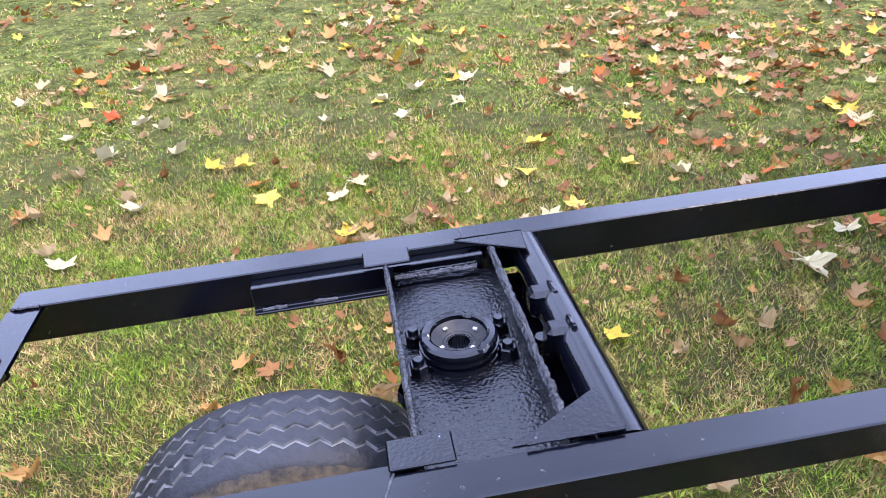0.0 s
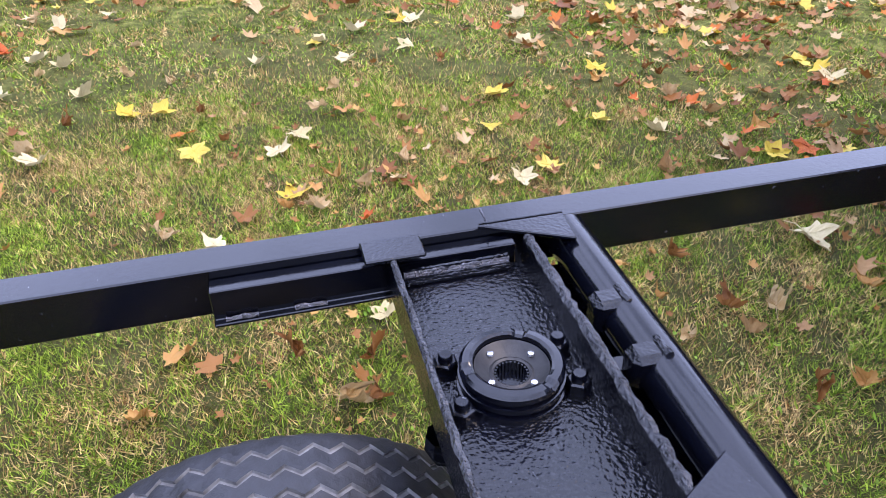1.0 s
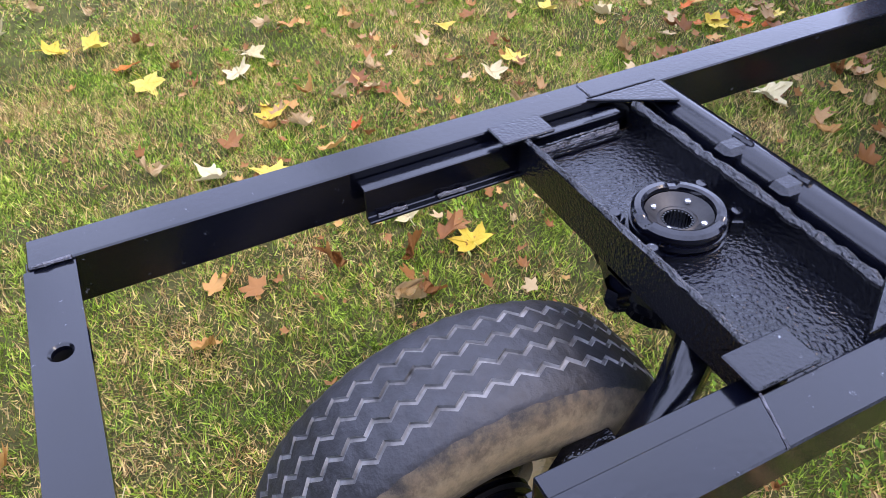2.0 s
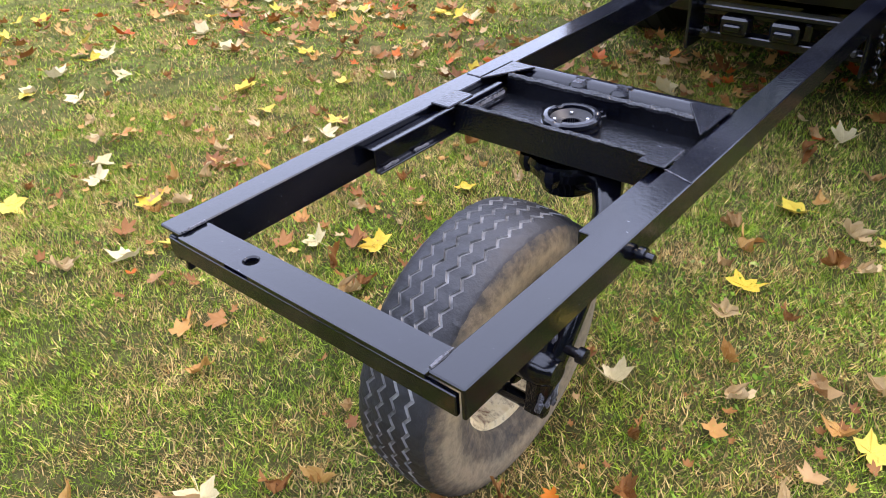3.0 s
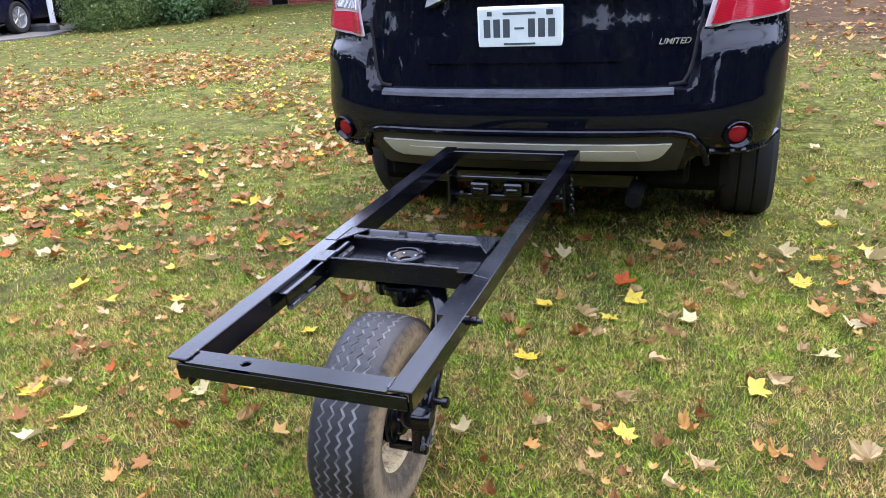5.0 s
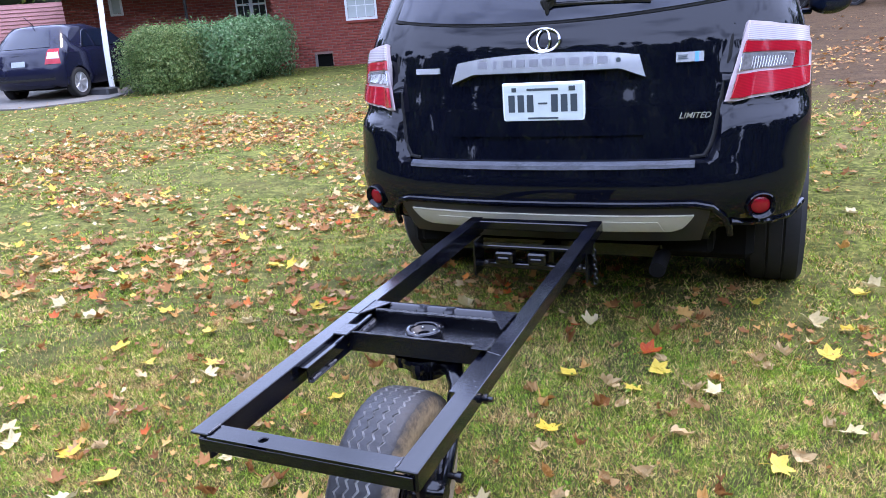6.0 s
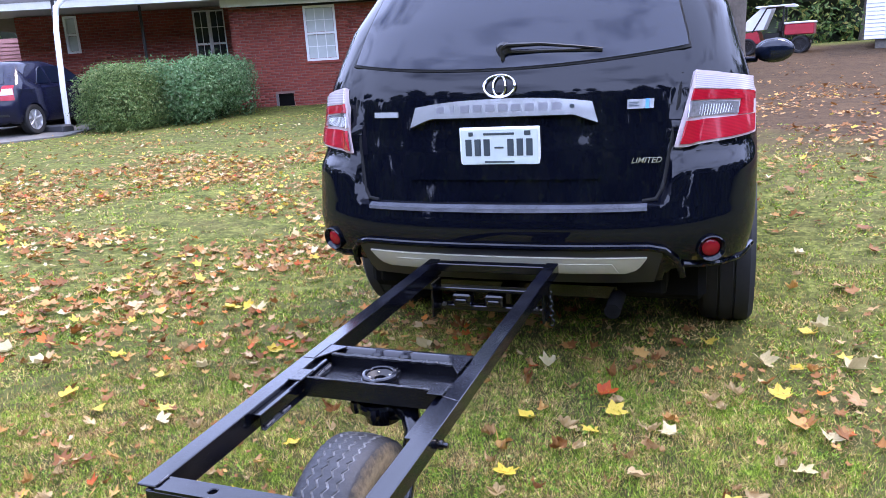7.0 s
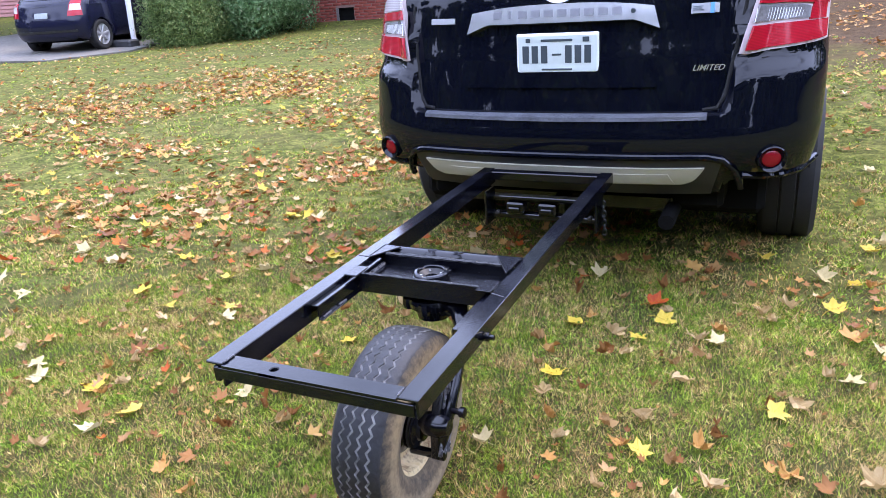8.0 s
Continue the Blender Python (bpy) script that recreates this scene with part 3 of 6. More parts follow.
    for k in range(3):
        coil = B()
        lathe(coil, [(0.050, 0.028 + k * 0.007), (0.057, 0.0305 + k * 0.007), (0.050, 0.033 + k * 0.007)], 24, m)
        part("hub_ring", coil, M["bare"] if k == 1 else M["steel"], wheel)


def build_trailer():
    t = thing("trailer", TR, "black painted home-built steel trailer frame on one castor wheel", "trailer")
    th = 0.006
    # rails: angle iron, the left one with its leg inside, the right one outside
    rail = B()
    prism(rail, [(-HW, TOP - th), (-HW, TOP), (-HW + RW, TOP), (-HW + RW, TOP - 0.056), (-HW + RW - th, TOP - 0.056), (-HW + RW - th, TOP - th)], "y", 0.0, LEN)
    bmesh.ops.bevel(rail, geom=rail.edges[:], offset=0.0016, segments=1, affect="EDGES")
    part("side_rail", rail, M["steel"], t, "black angle-iron side rail")
    rail = B()
    prism(rail, [(HW - RW, TOP - th), (HW - RW, TOP), (HW, TOP), (HW, TOP - 0.040), (HW - th, TOP - 0.040), (HW - th, TOP - th)], "y", 0.0, LEN)
    bmesh.ops.bevel(rail, geom=rail.edges[:], offset=0.0016, segments=1, affect="EDGES")
    part("side_rail", rail, M["steel"], t, "black angle-iron side rail with scuffed paint")
    bar = B()
    x0, x1 = -HW + RW + 0.001, HW - RW - 0.001
    plate_hole(bar, x0, x1, -0.004, 0.041, -0.086, 0.019, 0.0085, TOP - th - 0.003, TOP - 0.003, 24)
    box(bar, -HW + 0.022, HW - 0.008, -0.0042, 0.0025, TOP - 0.036, TOP - th - 0.0031, 0.0012)
    box(bar, -HW + 0.020, -HW + 0.034, -0.002, 0.010, TOP - 0.044, TOP - 0.008, 0.002)
    part("rear_bar", bar, M["steel"], t, "rear cross bar with a drilled hole")
    # plug added so the hole reads dark instead of showing grass
    plug = B()
    lathe(plug, [(0.0125, TOP - 0.026), (0.0125, TOP - 0.0105), (0.009, TOP - 0.0105), (0.008, TOP - 0.022), (0.0, TOP - 0.022)], 20, Matrix.Translation((-0.086, 0.019, 0)))
    part("hole_plug", plug, M["matte"], t, "dark plug added to darken the drilled hole")
    rng = random.Random(8)
    for a, b, r in (((-HW + RW, 0.004, TOP), (-HW + RW, 0.038, TOP), 0.0022), ((HW - RW, 0.004, TOP), (HW - RW, 0.038, TOP), 0.0022),
                    ((HW - RW, 0.478, TOP + 0.0005), (HW, 0.462, TOP + 0.0005), 0.0012), ((-HW + 0.006, 0.618, TOP + 0.0005), (-HW + RW, 0.616, TOP + 0.0005), 0.0012)):
        seam = B()
        bead(seam, a, b, r, 0.005, rng)
        part("weld_seam", seam, M["weld"], t)
    # six-inch channel across, flanges up
    ch = B()
    prism(ch, [(0.500, TOP - 0.050), (0.500, TOP), (0.507, TOP), (0.507, TOP - 0.032), (0.646, TOP - 0.032), (0.646, TOP), (0.653, TOP), (0.653, TOP - 0.050), (0.646, TOP - 0.052), (0.646, TOP - 0.039), (0.507, TOP - 0.039), (0.507, TOP - 0.052)], "x", -0.176, 0.2025)
    part("channel", ch, M["steel_rough"], t, "cross channel with brushed lumpy black paint")
    edge = B()
    for y, r in ((0.5035, 0.0036), (0.6495, 0.0055)):
        bead(edge, (-0.174, y, TOP + 0.0005), (0.178, y, TOP + 0.0005), r, 0.008, rng)
    part("cut_edge", edge, M["cut"], t, "rough torch-cut flange edges")
    for k in range(6):
        w = B()
        bead(w, (-0.172 + 0.0016 * k, 0.514, TOP - 0.018 - 0.0022 * k), (-0.172 + 0.0016 * k, 0.628, TOP - 0.018 - 0.0022 * k), 0.0024, 0.0035, rng)
        part("weld_pass", w, M["weld" if k in (1, 2) else "steel_rough"], t, "shiny lumpy weld")
    # lower shelf between channel and tube
    sh = B()
    box(sh, -0.196, 0.196, 0.654, 0.712, TOP - 0.066, TOP - 0.06)
    part("shelf", sh, M["steel"], t)
    tube = B()
    pipe(tube, [(-0.203, 0.706, TOP - 0.024), (0.0, 0.706, TOP - 0.024), (0.203, 0.706, TOP - 0.024)], 0.025, 32)
    part("cross_tube", tube, M["steel"], t, "round black cross tube")
    for i, a in enumerate((-0.056, 0.022)):
        tab = B()
        box(tab, a - 0.014, a + 0.014, 0.672, 0.704, TOP - 0.036, TOP + 0.002, 0.006)
        bead(tab, (a - 0.013, 0.703, TOP + 0.001), (a + 0.013, 0.704, TOP + 0.001), 0.0035, 0.005, rng)
        part("weld_tab", tab, M["steel_mid"], t, "short welded tab")
    lug = B()
    for k in range(4):
        lathe(lug, [(0.009, TOP - 0.06 + k * 0.01), (0.0105, TOP - 0.055 + k * 0.01), (0.009, TOP - 0.05 + k * 0.01)], 16, Matrix.Translation((0.012, 0.672, 0)))
    part("stud_bolt", lug, M["steel"], t, "threaded black bolt")
    # gussets
    for s in (-1, 1):
        g = B()
        prism(g, [(s * (HW - RW - 0.003), 0.602), (s * (HW - RW - 0.003), 0.700), (s * 0.150, 0.696)] if s < 0 else
              [(s * (HW - RW - 0.003), 0.590), (s * (HW - RW - 0.003), 0.702), (s * 0.140, 0.690)], "z", TOP + 0.001, TOP + 0.006)
        bmesh.ops.bevel(g, geom=g.edges[:], offset=0.0012, segments=1, affect="EDGES")
        bead(g, (s * (HW - RW - 0.001), 0.605, TOP + 0.006), (s * (HW - RW - 0.001), 0.700, TOP + 0.005), 0.0016, 0.006, rng)
        part("gusset", g, M["steel_mid"], t, "triangular gusset plate")
    # small channel brackets along the rails, and their pads
    for s in (-1, 1):
        y0, y1 = (0.318, 0.640) if s < 0 else (0.300, 0.500)
        br = B()
        xi = HW - RW - 0.001
        pr = [(s * xi, TOP - 0.011), (s * (xi - 0.022), TOP - 0.011), (s * (xi - 0.022), TOP - 0.046), (s * (xi - 0.031), TOP - 0.046),
              (s * (xi - 0.031), TOP - 0.050), (s * (xi - 0.018), TOP - 0.050), (s * (xi - 0.018), TOP - 0.015), (s * xi, TOP - 0.015)]
        prism(br, pr, "y", y0, y1)
        bmesh.ops.bevel(br, geom=br.edges[:], offset=0.001, segments=1, affect="EDGES")
        part("bracket", br, M["steel"], t, "narrow steel bracket beside the rail")
        if s < 0:
            for yy in (0.33, 0.40):
                wb = B()
                bead(wb, (s * (xi - 0.026), yy, TOP - 0.044), (s * (xi - 0.026), yy + 0.032, TOP - 0.044), 0.0028, 0.004, rng)
                part("bracket_weld", wb, M["weld"], t)
        pad = B()
        box(pad, min(s * 0.165, s * 0.204), max(s * 0.165, s * 0.204), 0.474, 0.538, TOP + 0.0012, TOP + 0.006, 0.0015)
        part("pad", pad, M["steel_mid"], t, "small welded cover pad")
    # pivot hub on the channel
    fl = TOP - 0.032
    hubm = Matrix.Translation((0.0, 0.574, 0))
    hub = B()
    hz = lambda v: fl + 0.62 * v
    lathe(hub, [(0.048, fl), (0.048, hz(0.010)), (0.043, hz(0.012)), (0.043, hz(0.016)), (0.047, hz(0.018)), (0.047, hz(0.026)), (0.042, hz(0.028)),
                (0.043, hz(0.032)), (0.046, hz(0.034)), (0.046, hz(0.042)), (0.043, hz(0.047)), (0.037, hz(0.0485)), (0.034, hz(0.046)), (0.033, hz(0.022)), (0.033, hz(0.006))], 64, hubm)
    for v in hub.verts:
        a = math.degrees(math.atan2(v.co.y - 0.574, v.co.x)) % 120
        if v.co.z > hz(0.038) and 24 < a < 38:
            v.co.z -= 0.003
    pivot = part("pivot_hub", hub, M["steel"], t, "ribbed black wheel-bearing hub")
    core = B()
    lathe(core, [(0.033, hz(0.038)), (0.029, hz(0.033)), (0.020, hz(0.024)), (0.0175, hz(0.026)), (0.0155, hz(0.024)), (0.015, hz(0.004)), (0.0, hz(0.004))], 48, hubm)
    part("hub_core", core, M["bare"], pivot, "worn bright bearing inside")
    for i in range(24):
        a = 2 * math.pi * i / 24
        sp = B()
        box(sp, -0.0009, 0.0009, 0.0132, 0.0155, hz(0.005), hz(0.023), 0, hubm @ Matrix.Rotation(a, 4, "Z"))
        part("spline", sp, M["steel"], pivot)
    for i in range(4):
        a = radians(30 + 90 * i)
        s = B()
        lathe(s, [(0.0030, hz(0.030)), (0.0030, hz(0.034)), (0.002, hz(0.035))], 10, hubm @ Matrix.Translation((0.0255 * math.cos(a), 0.0255 * math.sin(a), 0)))
        part("screw", s, M["satinsilver"], pivot, "bright screw head")
    for x, y in ((-0.031, 0.519), (0.025, 0.518), (0.020, 0.632), (-0.029, 0.632)):
        hexnut(t, x * 1.05, y + (0.004 if y < 0.57 else -0.004), fl)
    # knuckle and swing arm below
    k = B()
    lathe(k, [(0.066, TOP - 0.068), (0.070, TOP - 0.078), (0.066, TOP - 0.094), (0.048, TOP - 0.104), (0.045, TOP - 0.128), (0.0, TOP - 0.13)], 14, hubm)
    for i in range(5):
        a = 1.1 * i + 0.4
        lathe(k, [(0.016, TOP - 0.07), (0.018, TOP - 0.085), (0.012, TOP - 0.10)], 8, Matrix.Translation((0.064 * math.cos(a), 0.574 + 0.064 * math.sin(a), 0)))
    part("knuckle", k, M["steel"], t, "lumpy cast steering knuckle")
    arm = B()
    pipe(arm, [(0.0, 0.570, 0.405), (0.05, 0.562, 0.418), (0.090, 0.540, 0.425), (0.112, 0.500, 0.395), (0.118, 0.455, 0.340), (0.120, 0.41, 0.285), (0.118, 0.372, 0.235), (0.108, 0.348, 0.180), (0.098, 0.338, 0.128)],
         [0.032, 0.030, 0.028, 0.024, 0.022, 0.022, 0.023, 0.024, 0.018], 12, 0.75)
    pipe(arm, [(0.03, 0.590, 0.405), (0.075, 0.575, 0.40), (0.100, 0.530, 0.37), (0.104, 0.49, 0.32), (0.112, 0.43, 0.27)], [0.018, 0.017, 0.014, 0.013, 0.012], 10)
    part("swing_arm", arm, M["steel"], t, "curved black swing arm")
    wb = B()
    for k in range(3):
        bead(wb, (0.114 + 0.004 * k, 0.396 + 0.012 * k, 0.340), (0.114 + 0.004 * k, 0.322 + 0.014 * k, 0.130), 0.0055, 0.006, rng)
    part("arm_weld", wb, M["weld"], t, "lumpy weld along the arm")
    pl = B()
    prism(pl, [(0.450, 0.345), (0.395, 0.345), (0.330, 0.215), (0.318, 0.120), (0.352, 0.112), (0.385, 0.180), (0.425, 0.250)], "x", 0.088, 0.112)
    bmesh.ops.bevel(pl, geom=pl.edges[:], offset=0.003, segments=1, affect="EDGES")
    part("arm_plate", pl, M["steel_rough"], t, "thick black arm plate")
    ax = B()
    mx = Matrix.Rotation(radians(90), 4, "Y")
    lathe(ax, [(0.030, -0.03), (0.030, 0.03), (0.020, 0.05)], 20, Matrix.Translation((0.085, 0.342, 0.205)) @ mx)
    part("axle", ax, M["steel"], t, "black axle stub")
    st = B()
    lathe(st, [(0.012, -0.055), (0.012, 0.022), (0.014, 0.024), (0.014, 0.034), (0.011, 0.036)], 14, Matrix.Translation((0.085, 0.335, 0.125)) @ mx)
    part("ball_joint_bolt", st, M["steel"], t, "black bolt end")
    sb = B()
    lathe(sb, [(0.008, -0.02), (0.008, 0.02), (0.013, 0.02), (0.013, 0.032), (0.009, 0.034)], 12, Matrix.Translation((0.135, 0.365, 0.238)) @ mx)
    part("arm_bolt", sb, M["steel"], t)
    rb = B()
    lathe(rb, [(0.006, -0.02), (0.006, 0.002), (0.0105, 0.002), (0.0105, 0.011), (0.006, 0.012), (0.006, 0.022)], 12, Matrix.Translation((HW + 0.001, 0.322, TOP - 0.03)) @ mx)
    part("rail_bolt", rb, M["steel"], t, "bolt through the side rail")
    build_wheel(t)
    # front end: cross bars, upright plates, clamps, chain
    fb = B()
    box(fb, -HW + RW + 0.001, HW - RW - 0.001, LEN - 0.046, LEN - 0.002, TOP - 0.034, TOP - 0.003, 0.003)
    part("front_bar", fb, M["steel"], t, "front cross bar")
    for s in (-1, 1):
        p = B()
        box(p, min(s * 0.206, s * 0.214), max(s * 0.206, s * 0.214), LEN - 0.10, LEN - 0.004, TOP - 0.20, TOP - 0.068, 0.002)
        part("hitch_plate", p, M["steel"], t, "upright hitch plate")
    for z, h in ((TOP - 0.178, 0.02), (TOP - 0.105, 0.014)):
        lb = B()
        box(lb, -0.205, 0.205, LEN - 0.06, LEN - 0.02, z, z + h, 0.003)
        part("lower_bar", lb, M["steel"], t, "lower hitch bar")
    for x in (-0.105, 0.02):
        c = B()
        box(c, x - 0.035, x + 0.035, LEN - 0.075, LEN - 0.022, TOP - 0.157, TOP - 0.112, 0.006)
        box(c, x - 0.022, x + 0.022, LEN - 0.085, LEN - 0.070, TOP - 0.145, TOP - 0.128, 0.004)
        part("clamp", c, M["steel"], t, "black hitch clamp")
    for x in (-0.17, 0.185):
        b = B()
        lathe(b, [(0.009, 0), (0.009, 0.012), (0.006, 0.016)], 6, Matrix.Translation((x, LEN - 0.072, TOP - 0.15)) @ Matrix.Rotation(radians(90), 4, "X"))
        part("hitch_bolt", b, M["bare"], t, "bright bolt head", 20)
    for i in range(7):
        l = B()
        pts = [(0.008 * math.cos(a), 0, 0.013 * math.sin(a)) for a in np.linspace(0, 2 * math.pi, 13)]
        pipe(l, pts, 0.0026, 6)
        ob = part("chain_link", l, M["steel"], t)
        ob.matrix_basis = Matrix.Translation((0.228, LEN - 0.06 + 0.004 * i, TOP - 0.10 - 0.019 * i)) @ Matrix.Rotation(radians(90 * (i % 2)), 4, "Z")


build_trailer()


# ---- the dark SUV ----
def table(rows):
    zs, vs = [r[0] for r in rows], [r[1] for r in rows]
    return lambda z: float(np.interp(z, zs, vs))


class Shell:
    """Plan outlines by height: half width, rear end, front end, and corner depth."""

    def __init__(self, width, rear, front, depth, power, recess):
        self.W, self.R, self.F, self.D, self.n, self.recess = table(width), table(rear), table(front), table(depth), power, recess

    def rear_y(self, x, z):
        q = min(abs(x) / self.W(z), 1.0)
        return self.R(z) + self.D(z) * (1 - (1 - q ** self.n) ** (1 / self.n)) + self.recess(x, z)

    def contour(self, z, fr, side, nose):
        """Half outline from the rear centre round to the front centre."""
        w, r, d, f = self.W(z), self.R(z), self.D(z), self.F(z)
        pts = [(w * q, self.rear_y(w * q, z)) for q in fr]
        y0, y1 = r + d, f - 0.75
        pts += [(w, y0 + (y1 - y0) * s) for s in side]
        for k in range(1, nose + 1):
            a = 0.5 * math.pi * k / nose
            pts.append((w * math.cos(a) ** (2 / 3.0), y1 + 0.75 * math.sin(a) ** (2 / 3.0)))
        return pts

    def loft(self, bm, levels, low, fr, side, nose, cap=True):
        rings = []
        for z in levels:
            half = self.contour(z, fr, side, nose)
            ring = []
            for x, y in half:
                ring.append((x, y, max(z, low(x, y))))
            mirror = [(-x, y, zz) for x, y, zz in half_rev(ring)]
            rings.append([bm.verts.new(p) for p in ring + mirror])
        n = len(rings[0])
        for a, b in zip(rings, rings[1:]):
            for i in range(n):
                j = (i + 1) % n
                try:
                    bm.faces.new((a[i], a[j], b[j], b[i]))
                except ValueError:
                    pass
        if cap:
            bm.faces.new(rings[-1])
        bmesh.ops.remove_doubles(bm, verts=bm.verts[:], dist=1e-5)
        bmesh.ops.dissolve_degenerate(bm, edges=bm.edges[:], dist=1e-5)
        bmesh.ops.recalc_face_normals(bm, faces=bm.faces[:])
        return bm

    def patch(self, bm, xl, xr, z0, z1, nx, nz, off, thick, bend=1.0):
        """A panel on the rear: xl, xr give its sides by height share, z0, z1 its edges by width share."""
        grid = []
        for k in range(nz + 1):
            v = k / nz
            row = []
            for i in range(nx + 1):
                u = i / nx
                x = xl(v) + (xr(v) - xl(v)) * (u ** bend if bend > 0 else 1 - (1 - u) ** (-bend))
                z = z0(u) + (z1(u) - z0(u)) * v
                e = 1e-3
                dx = (self.rear_y(x + e, z) - self.rear_y(x - e, z)) / (2 * e)
                dz = (self.rear_y(x, z + e) - self.rear_y(x, z - e)) / (2 * e)
                dx, dz = max(-4, min(4, dx)), max(-2, min(2, dz))
                nrm = Vector((dx, -1.0, dz)).normalized()
                p = Vector((x, self.rear_y(x, z), z))
                row.append((p + nrm * off, p + nrm * (off - thick)))
            grid.append(row)
        top = [[bm.verts.new(a) for a, _ in r] for r in grid]
        bot = [[bm.verts.new(b) for _, b in r] for r in grid]
        for k in range(nz):
            for i in range(nx):
                bm.faces.new((top[k][i], top[k][i + 1], top[k + 1][i + 1], top[k + 1][i]))
        rim = [(0, i) for i in range(nx)] + [(k, nx) for k in range(nz)] + [(nz, i) for i in range(nx, 0, -1)] + [(k, 0) for k in range(nz, 0, -1)]
        for (k, i), (l, j) in zip(rim, rim[1:] + rim[:1]):
            bm.faces.new((top[l][j], top[k][i], bot[k][i], bot[l][j]))
        bmesh.ops.recalc_face_normals(bm, faces=bm.faces[:])
        return bm

    def on(self, x, z, off=0.0):
        return Vector((x, self.rear_y(x, z) - off, z))


def half_rev(ring):
    return [p for p in reversed(ring) if p[0] > 1e-6]


def const(v):
    return lambda _: v


def line(a, b):
    return lambda t: a + (b - a) * t


def gate_recess(x, z):
    s = lambda a, b, v: (lambda q: q * q * (3 - 2 * q))(min(1, max(0, (v - a) / (b - a))))
    half = float(np.interp(z, [0.74, 0.80, 0.95, 1.2], [0.575, 0.600, 0.622, 0.66]))
    return 0.052 * s(half + 0.022, half - 0.010, abs(x)) * s(0.742, 0.750, z) * (1 - s(0.95, 1.50, z)) \
        + 0.045 * s(half + 0.005, half + 0.07, abs(x)) * s(0.866, 0.942, z) * (1 - s(1.0, 1.3, z))


# parked in line with the trailer, a little low on its springs
SUV_AT = pose(-0.037, 2.34, 0, 0, 0, -3.0) @ Matrix.Translation((0, 0.05 - 2.34, 0)) @ Matrix.Diagonal((1, 1, 0.96, 1))

SUV = Shell(
    [(0.2, 0.83), (0.35, 0.89), (0.5, 0.886), (0.65, 0.910), (0.85, 0.913), (1.0, 0.905), (1.12, 0.888), (1.2, 0.872), (1.3, 0.84), (1.45, 0.80), (1.6, 0.715), (1.68, 0.655), (1.73, 0.56)],
    [(0.2, 2.52), (0.40, 2.42), (0.47, 2.365), (0.52, 2.335), (0.58, 2.31), (0.65, 2.305), (0.73, 2.322), (0.95, 2.362), (1.1, 2.40), (1.2, 2.43), (1.3, 2.485), (1.45, 2.58), (1.6, 2.685), (1.68, 2.75), (1.73, 2.89)],
    [(0.2, 6.95), (0.5, 7.08), (0.7, 7.10), (0.9, 7.04), (1.04, 6.92), (1.06, 6.1), (1.2, 5.95), (1.45, 5.55), (1.62, 5.2), (1.73, 4.95)],
    [(0.2, 0.44), (1.2, 0.44), (1.45, 0.42), (1.73, 0.40)], 2.6, gate_recess)


def arch_low(base, corner, axles, rad, lift, tw):
    def low(x, y):
        z = base
        if y < axles[0] - 0.5 and abs(x) > 0.60:
            z = max(z, corner)
        if abs(x) > tw:
            for a in axles:
                if abs(y - a) < rad:
                    z = max(z, lift + math.sqrt(rad * rad - (y - a) ** 2))
        return z
    return low


def road_wheel(parent, name, x, y, z, r, w, side, rimmat, spokes):
    wh = new(name)
    wh.parent = parent
    wh.matrix_basis = Matrix.Translation((x, y, z)) @ Matrix.Rotation(radians(90 * side), 4, "Y")
    t = B()
    rr = r * 0.68
    lathe(t, [(rr, -w * 0.42), (r * 0.78, -w * 0.5), (r * 0.92, -w * 0.49), (r * 0.985, -w * 0.40), (r, -w * 0.30), (r, -w * 0.16), (r - 0.008, -w * 0.15), (r - 0.008, -w * 0.12), (r, -w * 0.11), (r, w * 0.11),
              (r - 0.008, w * 0.12), (r - 0.008, w * 0.15), (r, w * 0.16), (r, w * 0.30), (r * 0.985, w * 0.40), (r * 0.92, w * 0.49), (r * 0.78, w * 0.5), (rr, w * 0.42)], 56, None, True)
    part("tyre", t, M["car_tyre"], wh, "black road tyre")
    m = B()
    lathe(m, [(rr, w * 0.42), (rr * 0.96, w * 0.40), (rr * 0.9, w * 0.2), (rr * 0.3, w * 0.18), (0, w * 0.18)], 40)
    for i in range(spokes):
        a = 2 * math.pi * i / spokes
        box(m, rr * 0.12, rr * 0.97, -rr * 0.11, rr * 0.11, w * 0.2, w * 0.36, 0.006, Matrix.Rotation(a, 4, "Z"))
    lathe(m, [(rr * 0.2, w * 0.3), (rr * 0.2, w * 0.38), (rr * 0.12, w * 0.40)], 20)
    part("rim", m, rimmat, wh, "silver spoked wheel")
    return wh


